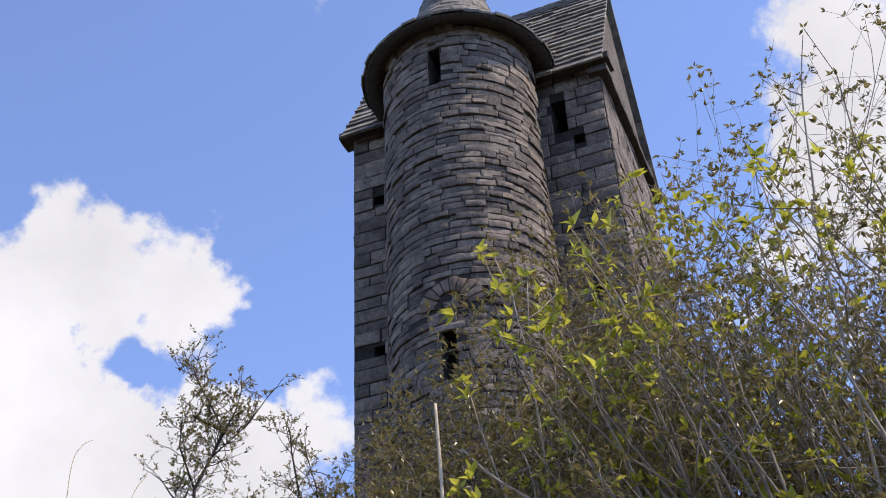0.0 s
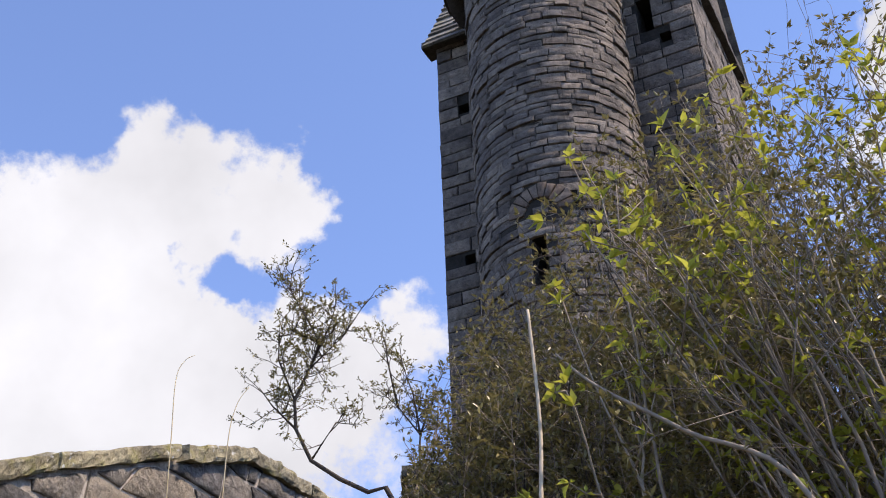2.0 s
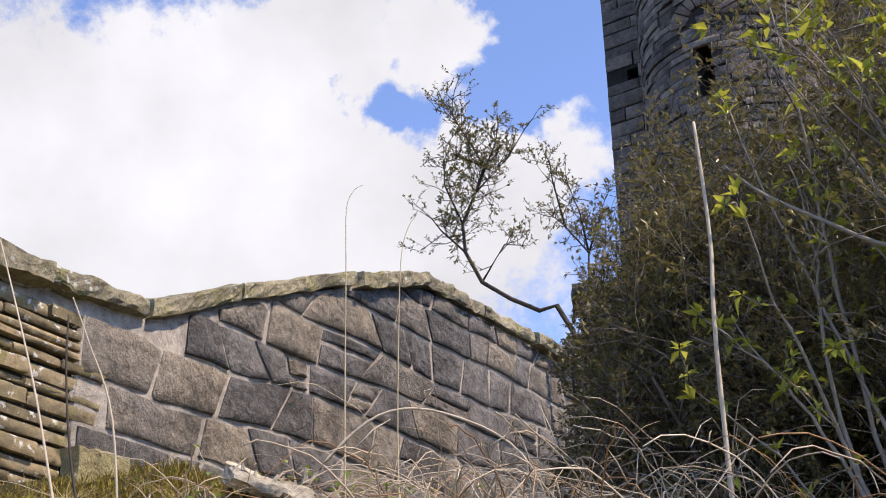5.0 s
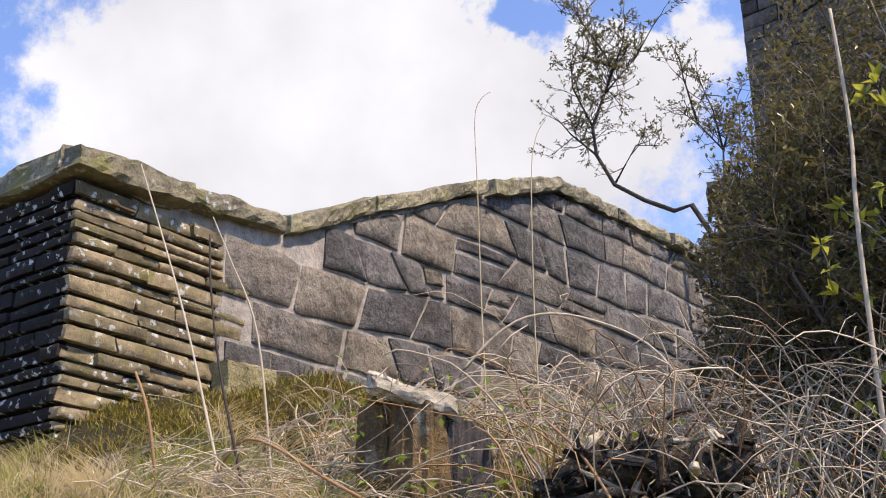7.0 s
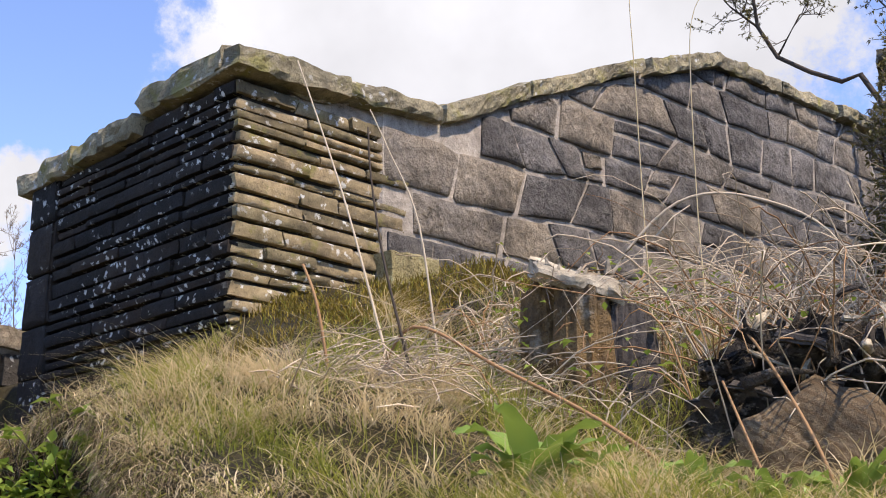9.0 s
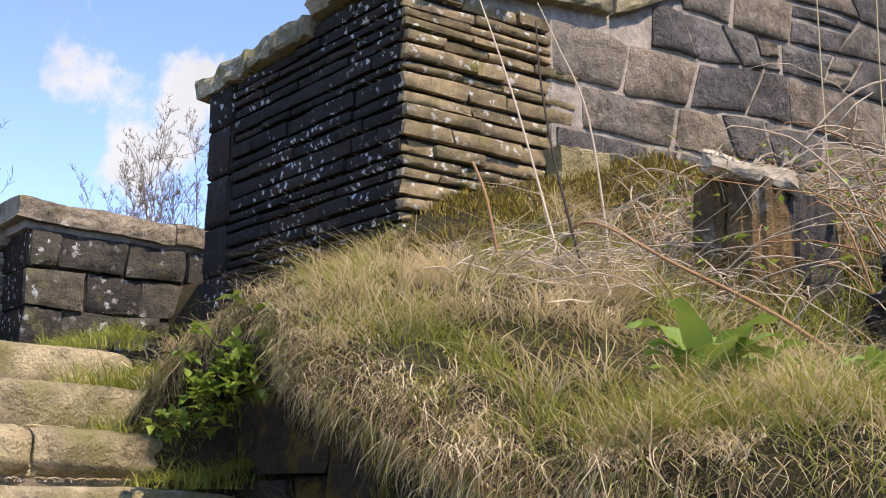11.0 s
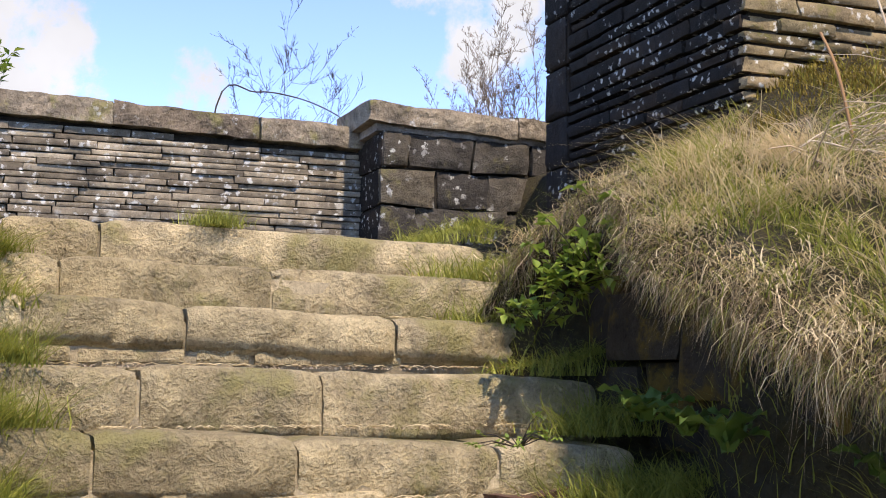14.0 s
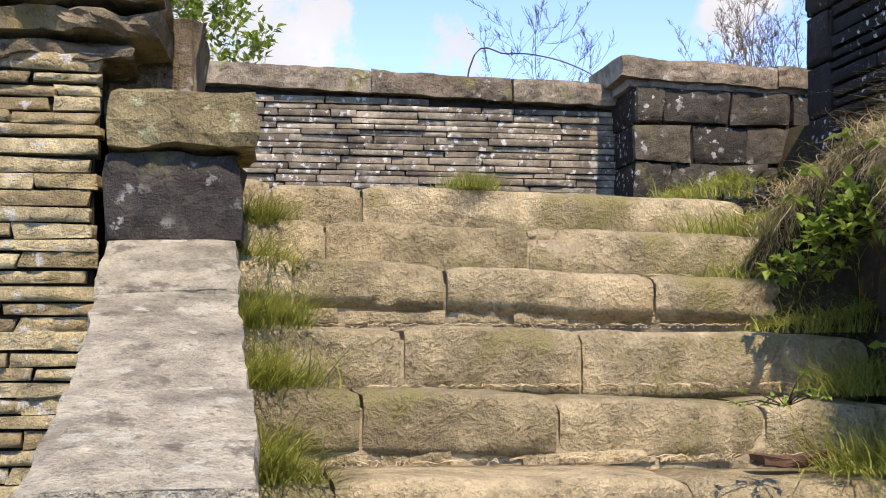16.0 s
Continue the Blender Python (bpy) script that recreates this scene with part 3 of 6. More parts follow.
                cells = [(0.0, c, 0.0, 1.0), (c, 1.0, 0.0, q), (c, 1.0, q, 1.0)]
            for ca, cb, va, vb in cells:
                la, lb = leans[i], leans[i + 1]
                gap = rng.uniform(0.009, 0.017)

                def fn(u, v, o):
                    f = (u - u0) / (u1 - u0)
                    uu = u + (v - 0.5) * tall * (la * (1 - f) + lb * f)
                    z = bed(j, uu) * (1 - v) + bed(j + 1, uu) * v
                    return CORNER + D1 * uu - D2 * o + UP * min(z, coping_z(uu) - 0.128)
                h = Heap()
                h.add(*stone_points(None, None, None, None, u0 + (u1 - u0) * ca + gap, u0 + (u1 - u0) * cb - gap, va + gap / tall, vb - gap / tall, rng.uniform(0.016, 0.034), edge=0.022, rough=0.009, back=0.02, nu=7, nv=6, fn=fn, skew=2.0))
                part("rubble_stone", h, M_RUBBLE, w, "", True, CORNER + D1 * am + UP * bed(j, am))
    # coping
    k = 0
    marks = [(-0.07, 0.55), (0.56, 1.165), (1.195, 1.83), (1.85, 2.89), (2.93, 3.70), (3.72, 4.5), (4.53, 5.3), (5.32, 6.2), (6.22, 6.95)]
    for a0, a1 in marks:
        z0, z1 = coping_z(a0), coping_z(a1)
        th = 0.108 + rng.uniform(-0.016, 0.02)
        O = CORNER + D1 * a0 - D2 * (0.085 + rng.uniform(-0.025, 0.025)) + UP * (z0 - th + rng.uniform(-0.012, 0.008))
        h = Heap()
        h.add(*slab_box(O, D1 * (a1 - a0) + UP * (z1 - z0 + rng.uniform(-0.012, 0.012)), D2 * 0.6, UP * th, rough=0.020, n=9, seed=k))
        part("coping_stone", h, M_COPING, w, "lichen-yellowed coping slab", False, O)
        k += 1
    for b0, b1, z in ((0.70, 0.02, 3.80), (1.26, 0.72, 3.71), (1.84, 1.28, 3.685)):
        O = CORNER + D2 * b0 - D1 * 0.07 + UP * (z - 0.115 + (0.0 if b0 < 1 else -0.01))
        h = Heap()
        h.add(*slab_box(O, D2 * (b1 - b0) + UP * (0.012 if b0 < 1.5 else 0.02), D1 * 0.6, UP * 0.12, rough=0.022, n=9, seed=40 + k))
        part("coping_stone", h, M_COPING, w, "lichen-yellowed coping slab", False, O)
        k += 1
    # pale block lying at the wall's foot
    h = Heap()
    h.add(*slab_box(at(CS - 0.12, CL + 0.78, 2.78), D1 * 0.30, D2 * 0.12, UP * 0.27, rough=0.02, n=5, seed=90))
    tagged(part("loose_block", h, M_CAPBLOCK, None, "", False, at(CS - 0.12, CL + 0.78, 2.78)), "ochre-grey squared stone block at the wall's foot", "stone")


build_front_wall()


# ---------------------------------------------------------------- steps
def build_steps():
    flight = thing("stairs", at(2.8, 0.8, 0.9), "worn buff sandstone garden steps with grass in the joints", "stairs", "", "structure")
    left = (1.194, 1.378, 1.54, 1.748, 1.898, 2.059)
    right = (1.166, 1.33, 1.509, 1.688, 1.862, 2.023)
    joints = {5: (-0.12, 0.13, 0.453, 1.9), 4: (-0.12, 0.298, 0.988, 1.9), 3: (-0.12, 0.18, 0.646, 1.314, 1.9), 2: (-0.12, 0.47, 0.98, 1.85), 1: (-0.12, 0.32, 0.825, 1.388, 1.8), 0: (-0.1, 0.223, 1.057, 1.8)}
    raised = {3: 0.045, 1: 0.035, 4: 0.012}
    for k in range(-6, 6):
        s = 2.78 + 0.332 * k
        zl = left[k] if k >= 0 else 1.194 + 0.172 * k
        zr = right[k] if k >= 0 else 1.166 + 0.172 * k
        tread = thing("step", at(s, 0.8, zl - 0.15), "", "")
        tread.parent = flight
        tread.matrix_parent_inverse = Matrix.Translation(-Vector(flight.location))
        for key in ("label", "category"):
            if key in tread:
                del tread[key]
        js = joints.get(k, (-0.1, 0.4, 1.1, 1.8))
        for i in range(len(js) - 1):
            step_block(tread, s, js[i] + 0.005, js[i + 1] - 0.005, lambda l: zl + (zr - zl) * (l - 0.1) / 1.45, 50 + k * 10 + i, 0.40 if k < 5 else 0.5, raised.get(k, 0.0))
        h = Heap()
        h.add(*slab_box(at(s + 0.030, -0.05, (zl + zr) / 2 - 0.18), D1 * 1.75 + UP * (zr - zl) * 1.2, D2 * 0.2, UP * 0.160, rough=0.006, n=8, seed=800 + k))
        part("joint_mortar", h, M_BED, tread, "crumbling buff mortar", False)
        if raised.get(k, 0) > 0.03:
            bed_course(tread, s, zl - 0.205, raised[k] + 0.008, 700 + k)


def bed_course(parent, s, z, high, seed):
    """Small flat packing stones under a step, set back, with gaps between."""
    r = random.Random(seed)
    l = 0.02
    while l < 1.7:
        ln = r.uniform(0.12, 0.38)
        if not 0.56 < l + ln / 2 < 0.70:
            O = at(s + r.uniform(0.012, 0.03), l, z)
            h = Heap()
            h.add(*slab_box(O, D1 * ln, D2 * 0.2, UP * (high * r.uniform(0.75, 1.0)), rough=0.008, n=6, seed=seed + int(l * 50)))
            part("packing_stone", h, M_STEP, parent, "", False, O)
        l += ln + r.uniform(0.01, 0.05)


def step_block(parent, s, l0, l1, top, seed, depth, lifted=0.0):
    """A dressed step stone with a rounded, worn nosing and a rough riser."""
    r = random.Random(seed)
    n = max(5, int((l1 - l0) / 0.05))
    prof = ((0.022, -0.19), (0.012, -0.165), (0.004, -0.13), (0.0, -0.095), (-0.003, -0.06), (0.0, -0.03), (0.007, -0.011), (0.022, -0.001), (0.06, 0.003), (depth * 0.3, 0.002), (depth * 0.6, 0.002), (depth, -0.004), (depth, -0.19))
    prof = tuple((ds, max(dz, -0.19 + lifted * (1.0 + 0.35 * i)) if i < 2 else dz) for i, (ds, dz) in enumerate(prof))
    n = max(8, int((l1 - l0) / 0.028))
    v, f = [], []
    o = Vector((seed * 1.9, seed * 0.7, seed * 2.9))
    set_back = r.uniform(-0.014, 0.014)
    drop = r.uniform(-0.012, 0.006)
    for i in range(n + 1):
        t = i / n
        l = l0 + (l1 - l0) * t
        endr = 0.016 if i in (0, n) else (0.005 if i in (1, n - 1) else 0)
        for q, (ds, dz) in enumerate(prof):
            p = Vector((l, ds + q * 0.01, dz))
            k = noise.noise(p * 7 + o) * 1.1 + noise.noise(p * 19 + o) * 0.8 + noise.noise(p * 47 + o) * 0.5
            g = noise.noise(p * 5 - o) * 0.8 + noise.noise(p * 21 - o) * 0.5
            face, upper = q < 6, 5 < q < 11
            chip = max(0.0, noise.noise(Vector((l * 6, 3.3, 0)) + o) - 0.15) * 0.075 if q in (4, 5, 6, 7) else 0
            gouge = max(0.0, noise.noise(Vector((l * 9, dz * 30, 7.7)) + o) - 0.35) * 0.05 if 1 < q < 5 else 0
            sway = 0.012 * noise.noise(Vector((l * 3, 1.1, seed)))
            v.append(at(s + ds + set_back + sway + (endr if q < 8 else 0) + (k * 0.015 if face else 0) + chip + gouge, l, top(l) + dz + drop + sway * 0.6 + (g * 0.008 if upper else 0) - (endr * 0.9 if upper else 0) - chip * 0.6))
    m = len(prof)
    for i in range(n):
        for q in range(m):
            f.append((i * m + q, (i + 1) * m + q, (i + 1) * m + (q + 1) % m, i * m + (q + 1) % m))
    h = Heap()
    h.add(v, f)
    h.add(v[:m], (tuple(range(m)),))
    h.add(v[n * m:n * m + m], (tuple(range(m))[::-1],))
    part("step_stone", h, M_STEP, parent, "", True, at(s, (l0 + l1) / 2, top(l0) - 0.19))


build_steps()


# ---------------------------------------------------------------- parapet beside the steps
def build_parapet():
    w = thing("parapet", at(3.0, -0.2, 0.6), "raking stair parapet with pale lichened slabs and squared end blocks", "wall", "", "structure")
    core = Heap()
    prism(core, [at(0.6, -0.34, 0), at(0.6, 0.0, 0), at(3.6, 0.0, 0), at(3.6, -0.34, 0)], 0.0, 0.75)
    v = [at(0.6, -0.33, 0.5), at(0.6, 0.02, 0.5), at(3.6, 0.0, 1.0), at(3.6, -0.32, 1.0), at(0.6, -0.33, 0.83), at(0.6, 0.02, 0.83), at(3.6, 0.0, 1.68), at(3.6, -0.32, 1.68)]
    core.add(v, ((0, 1, 5, 4), (1, 2, 6, 5), (2, 3, 7, 6), (3, 0, 4, 7), (4, 5, 6, 7)))
    part("parapet_core", core, M_SLAB, w, "", False)
    # raking slabs: distance up the flight, left and right edge, height
    rows = ((0.5, -0.36, 0.03, 0.86), (1.3, -0.335, 0.04, 1.06), (1.91, -0.315, 0.046, 1.265), (2.52, -0.31, 0.044, 1.39), (3.25, -0.345, 0.021, 1.618), (3.60, -0.35, 0.012, 1.765))
    for i in range(len(rows) - 1):
        (s0, a0, b0, z0), (s1, a1, b1, z1) = rows[i], rows[i + 1]
        O = at(s0 + 0.008, b0 - 0.006 * (i % 2), z0 - 0.13 + (0.010, -0.004)[i % 2])
        h = Heap()
        h.add(*slab_box(O, at(s1 - 0.016, b1, z1) - at(s0, b0, z0), at(0, a0 - b0, 0), UP * 0.13, rough=0.008, n=10, seed=200 + i))
        part("slab", h, M_SLAB, w, "pale slab with lichen and pitted surface", False, O)
    blocks = ((-0.345, 0.022, 1.775, 2.03, M_QUOIN, 0.0), (-0.335, 0.05, 2.035, 2.205, M_CAPBLOCK, -0.04))
    for l0, l1, z0, z1, m, ds in blocks:
        bm_s = 3.60 + ds
        O = at(bm_s, l1, z0)
        h = Heap()
        h.add(*slab_box(O, D1 * (l0 - l1), D2 * 0.45, UP * (z1 - z0), rough=0.022, n=11, seed=int(z0 * 100)))
        part("end_block", h, m, w, "squared block, mossy and stained", False, O)
    # thin-coursed pier to the far side, with an overhanging dark cap
    p = thing("wall_pier", at(3.9, -0.9, 0.9), "ochre thin-coursed stone pier under an overhanging cap", "wall", "", "structure")
    c = Heap()
    prism(c, [at(3.75, -2.2, 0), at(3.75, -0.40, 0), at(4.5, -0.40, 0), at(4.5, -2.2, 0)], 0.0, 2.34)
    part("pier_core", c, M_DARKJOINT, p, "dark recessed joints", False)
    zs = courses(0.45, 2.33, 0.036, 0.058)
    for j in range(len(zs) - 1):
        us = cuts(-2.0, -0.385 + rng.uniform(-0.02, 0.015), 0.13, 0.34)
        for i in range(len(us) - 1):
            stone("thin_stone", p, M_OCHRE, at(3.74, 0, 0), D1, UP, -D2, us[i] + 0.003, us[i + 1] - 0.003, zs[j] + 0.002, zs[j + 1] - 0.005, rng.uniform(0.010, 0.034), edge=0.012, rough=0.011, back=0.05, nu=7, nv=3, skew=2.6)
    for i, (l0, l1, z0, z1, s0) in enumerate(((-0.30, -2.1, 2.30, 2.37, 3.70), (-0.20, -2.2, 2.37, 2.46, 3.665), (-0.22, -2.2, 2.46, 2.62, 3.62))):
        O = at(s0, l0, z0)
        h = Heap()
        h.add(*slab_box(O, D1 * (l1 - l0), D2 * 0.9, UP * (z1 - z0), rough=0.035, n=14, seed=300 + i))
        part("cap_stone", h, M_CAP, p, "weathered overhanging cap slab", False, O)
    h = Heap()
    h.add(*slab_box(at(4.0, -0.10, 1.9), D1 * -0.32, D2 * 0.5, UP * 0.62, rough=0.04, n=6, seed=320))
    part("rear_block", h, M_CAP, p, "", False, at(4.0, -0.10, 1.9))


build_parapet()


# ---------------------------------------------------------------- back wall across the landing
def build_back_wall():
    s = 7.2
    w = thing("wall_back", at(s, 1.0, 1.9), "thin-coursed landing wall spotted with white lichen", "wall", "", "structure")
    c = Heap()
    prism(c, [at(s + 0.02, -4.0, 0), at(s + 0.02, 2.4, 0), at(s + 0.4, 2.4, 0), at(s + 0.4, -4.0, 0)], 1.8, 2.98)
    part("wall_core", c, M_DARKJOINT, w, "dark recessed joints", False)

    def top(l):
        return 2.955 - 0.028 * (l + 0.27)
    zs = courses(1.98, 2.90, 0.030, 0.048)
    made, rest = 0, Heap()
    for j in range(len(zs) - 1):
        us = cuts(-0.75, 2.28, 0.14, 0.42)
        for i in range(len(us) - 1):
            if zs[j + 1] > top(us[i]) - 0.02:
                continue
            g = stone_points(at(s, 0, 0), D1, UP, -D2, us[i] + 0.003, us[i + 1] - 0.003, zs[j] + 0.003, zs[j + 1] - 0.003, rng.uniform(0.006, 0.03), edge=0.006, rough=0.005, back=0.03, nu=4, nv=3)
            if made < 298:
                h = Heap()
                h.add(*g)
                part("thin_stone", h, M_BACKWALL, w, "", True, at(s, us[i], zs[j]))
                made += 1
            else:
                rest.add(*g)
    if rest.v:
        tagged(part("stonework", rest, M_BACKWALL, w), "", "", "", "stuff")
    marks = (-3.0, -1.2, -0.28, 0.78, 1.62, 2.30)
    for i in range(len(marks) - 1):
        a0, a1 = marks[i] + 0.006, marks[i + 1] - 0.006
        O = at(s - 0.07 + rng.uniform(-0.015, 0.01), a0, top(a0) - 0.01)
        h = Heap()
        h.add(*slab_box(O, D1 * (a1 - a0) + UP * (top(a1) - top(a0)), D2 * 0.5, UP * 0.14, rough=0.012, n=9, seed=400 + i))
        part("coping_stone", h, M_COPING_BROWN, w, "rough coping slab", False, O)
    # squared pier at its end, stepping forward
    p = thing("wall_end_pier", at(6.85, 2.9, 1.9), "blackened squared-block pier with a pale bedded cap", "wall", "", "structure")
    ps = 6.8
    c = Heap()
    prism(c, [at(ps + 0.03, 2.27, 0), at(ps + 0.03, 4.6, 0), at(ps + 0.6, 4.6, 0), at(ps + 0.6, 2.27, 0)], 1.8, 2.98)
    part("pier_core", c, M_DARKJOINT, p, "dark recessed joints", False)
    for z0, z1, ls in ((1.85, 2.07, (2.25, 2.55, 3.0, 3.5, 4.1, 4.6)), (2.07, 2.27, (2.25, 2.44, 2.78, 3.12, 3.6, 4.1, 4.6)), (2.27, 2.50, (2.25, 2.48, 2.78, 3.05, 3.5, 4.1, 4.6)), (2.50, 2.72, (2.25, 2.60, 2.93, 3.22, 3.7, 4.2, 4.6)), (2.72, 2.93, (2.25, 2.43, 2.83, 3.20, 3.5, 4.0, 4.6))):
        for i in range(len(ls) - 1):
            stone("block", p, M_QUOIN, at(ps, 0, 0), D1, UP, -D2, ls[i] + 0.006, ls[i + 1] - 0.006, z0 + 0.007, z1 - 0.007, rng.uniform(0.005, 0.04), edge=0.035, rough=0.016, back=0.05, nu=6, nv=5, skew=3.0)
        # left side in a near-black tone, its shade painted into the stone
        stone("block", p, M_SOOT_SHADE, at(ps, 2.27, 0), D2, UP, -D1, 0.0, 0.42, z0 + 0.007, z1 - 0.007, 0.02, edge=0.02, rough=0.01, back=0.05)
    h = Heap()
    h.add(*slab_box(at(ps - 0.012, 2.22, 2.93), D1 * 2.38 + UP * -0.05, D2 * 0.58, UP * 0.05, rough=0.008, n=12, seed=420))
    part("mortar_bed", h, M_MORTAR, p, "pale mortar bed", False, at(ps, 2.2, 2.93))
    for i, (a0, a1) in enumerate(((2.17, 3.10), (3.11, 3.9), (3.91, 4.6))):
        O = at(ps - 0.06, a0, 2.975 - 0.03 * i)
        h = Heap()
        h.add(*slab_box(O, D1 * (a1 - a0) + UP * -0.04, D2 * 0.66, UP * 0.13, rough=0.015, n=9, seed=430 + i))
        part("coping_stone", h, M_COPING_BROWN, p, "rough coping slab", False, O)


build_back_wall()


# ---------------------------------------------------------------- tower
TR = Vector((2.10, 11.31, 0))  # the tower's near right corner
TF = Vector((-0.94, 0.342, 0)).normalized()  # along its front, to the left
TS = Vector((0.342, 0.94, 0)).normalized()  # along its side, away
TURRET = Vector((0.325, 11.58, 0))
EAVE = 12.98


def turret_radius(z):
    return 0.965 - 0.002 * (z - 2)


def wall_grid(heap, O, U, length, z0, z1, holes, thick, W, du=0.22, dz=0.3):
    """A wall skin with square holes cut through it, and reveals running back."""
    us = sorted({0.0, length, *[h[0] for h in holes], *[h[1] for h in holes]})
    zs = sorted({z0, z1, *[h[2] for h in holes], *[h[3] for h in holes]})
    for i in range(len(us) - 1):
        for j in range(len(zs) - 1):
            um, zm = (us[i] + us[i + 1]) / 2, (zs[j] + zs[j + 1]) / 2
            if any(h[0] < um < h[1] and h[2] < zm < h[3] for h in holes):
                continue
            a, b = O + U * us[i], O + U * us[i + 1]
            heap.add((a + UP * zs[j], b + UP * zs[j], b + UP * zs[j + 1], a + UP * zs[j + 1]), ((0, 1, 2, 3),))
    for u0, u1, v0, v1 in holes:
        a, b = O + U * u0, O + U * u1
        q = [a + UP * v0, b + UP * v0, b + UP * v1, a + UP * v1]
        heap.add(q + [p - W * thick for p in q], ((0, 1, 5, 4), (1, 2, 6, 5), (2, 3, 7, 6), (3, 0, 4, 7)))


def build_tower():
    t = thing("tower", TR + UP * 3.0, "tall dark gritstone tower with round stair turret and stone-slate roofs", "tower")
    base = 2.6
    front, side = 3.42, 2.72
    # main body, four walls with thickness and small openings
    body = Heap()
    f_holes = [(0.31, 0.45, 11.70, 11.85), (0.50, 0.68, 11.95, 12.48), (0.31, 0.45, 9.47, 9.62), (3.0, 3.14, 11.66, 11.80), (3.02, 3.16, 9.38, 9.52)]
    W = -TS
    wall_grid(body, TR, TF, front, base, EAVE, f_holes, 0.35, W)
    s_holes = [(1.0, 1.4, 9.2, 10.4), (1.0, 1.4, 5.5, 6.7)]
    wall_grid(body, TR, TS, side, base, EAVE, s_holes, 0.35, -TF)
    wall_grid(body, TR + TF * front, TS, side, base, EAVE, [], 0.35, TF)
    wall_grid(body, TR + TS * side, TF, front, base, EAVE, [], 0.35, TS)
    part("wall", body, M_DARKJOINT, t, "", False)
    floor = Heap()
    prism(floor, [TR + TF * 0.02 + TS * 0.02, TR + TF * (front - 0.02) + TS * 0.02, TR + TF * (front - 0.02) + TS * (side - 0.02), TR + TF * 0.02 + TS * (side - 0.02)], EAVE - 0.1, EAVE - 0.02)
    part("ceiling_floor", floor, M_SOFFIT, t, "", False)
    # facing stones of front and right side
    rest = Heap()
    for O, U, Wn, length, holes in ((TR, TF, -TS, front, f_holes), (TR, TS, -TF, side, s_holes)):
        zs = courses(5.6, EAVE - 0.05, 0.13, 0.22)
        for j in range(len(zs) - 1):
            us = cuts(0.0, length, 0.22, 0.52)
            for i in range(len(us) - 1):
                u0, u1 = us[i], us[i + 1]
                hit = False
                for h in holes:
                    if u1 > h[0] and u0 < h[1] and zs[j + 1] > h[2] and zs[j] < h[3]:
                        hit = True
                        if h[0] - u0 > 0.08:
                            u1, hit = h[0], False
                        elif u1 - h[1] > 0.08:
                            u0, hit = h[1], False
                        break
                if hit:
                    continue
                rest.add(*stone_points(O, U, UP, Wn, u0 + 0.008, u1 - 0.008, zs[j] + 0.008, zs[j + 1] - 0.008, rng.uniform(0.012, 0.035), edge=0.016, rough=0.008, back=0.02, nu=3, nv=3))
    tagged(part("rubble_facing", rest, M_TURRET, t, "squared rubble facing"), "", "", "", "stuff")
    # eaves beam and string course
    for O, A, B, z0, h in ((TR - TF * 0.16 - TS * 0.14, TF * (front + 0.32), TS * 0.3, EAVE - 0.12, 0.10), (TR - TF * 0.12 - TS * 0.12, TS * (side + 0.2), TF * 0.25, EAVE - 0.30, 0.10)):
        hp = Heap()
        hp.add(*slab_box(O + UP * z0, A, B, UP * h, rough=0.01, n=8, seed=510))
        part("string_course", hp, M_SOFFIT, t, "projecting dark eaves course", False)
    # gable on the right side, and a second one at the far end
    ridge = EAVE + 2.5
    for O, Wn in ((TR, -TF), (TR + TF * front, TF)):
        g = Heap()
        a, b, c = O + UP * EAVE, O + TS * side + UP * EAVE, O + TS * side * 0.5 + UP * ridge
        g.add((a, b, c, a - Wn * 0.3, b - Wn * 0.3, c - Wn * 0.3), ((0, 1, 2), (5, 4, 3), (0, 2, 5, 3), (2, 1, 4, 5)))
        part("gable", g, M_TURRET_P, t, "rubble gable wall", False)
    # main roof in overlapping courses of stone slates
    for sgn, O, slope in ((1, TR - TF * 0.10 - TS * 0.20, 1), (-1, TR - TF * 0.10 + TS * (side + 0.20), -1)):
        run = TS * slope * (side / 2 + 0.20)
        rise = UP * (ridge - EAVE + 0.38)
        roof = Heap()
        rows = 17
        nrm = (TF.cross(run + rise)).normalized()
        nrm = nrm if nrm.z > 0 else -nrm
        for r in range(rows):
            a = r / rows
            O0 = O + UP * (EAVE - 0.20) + (run + rise) * a
            us = cuts(0.0, front + 0.2, 0.18, 0.4)
            for i in range(len(us) - 1):
                th = rng.uniform(0.025, 0.05)
                p = O0 + TF * (us[i] + 0.004) + nrm * 0.012
                q = TF * (us[i + 1] - us[i] - 0.008)
                up = (run + rise) * (1.35 / rows)
                jit = (run + rise) * rng.uniform(-0.006, 0.004)
                roof.add((p + jit, p + q + jit, p + q + up - nrm * 0.02, p + up - nrm * 0.02, p + nrm * th + jit, p + q + nrm * th + jit, p + q + up, p + up),
                         ((0, 1, 5, 4), (4, 5, 6, 7), (1, 2, 6, 5), (0, 4, 7, 3), (0, 3, 2, 1)))
        tagged(part("slating", roof, M_SLATE, t, "mossy stone-slate roof slope", False), "", "", "", "stuff")
    hp = Heap()
    hp.add(*slab_box(TR - TF * 0.14 + TS * (side / 2 - 0.1) + UP * (ridge + 0.10), TF * (front + 0.3), TS * 0.2, UP * 0.12, rough=0.012, n=10, seed=520))
    part("ridge_capping", hp, M_SLATE, t, "", False)
    # turret: inner skin with the slits cut through it
    seg = 96
    slits = ((math.radians(-109.0), 0.084, 7.98, 8.58), (math.radians(-109.0), 0.078, 12.08, 12.68))

    def on(a, z, off=0.0):
        r = turret_radius(z) + off
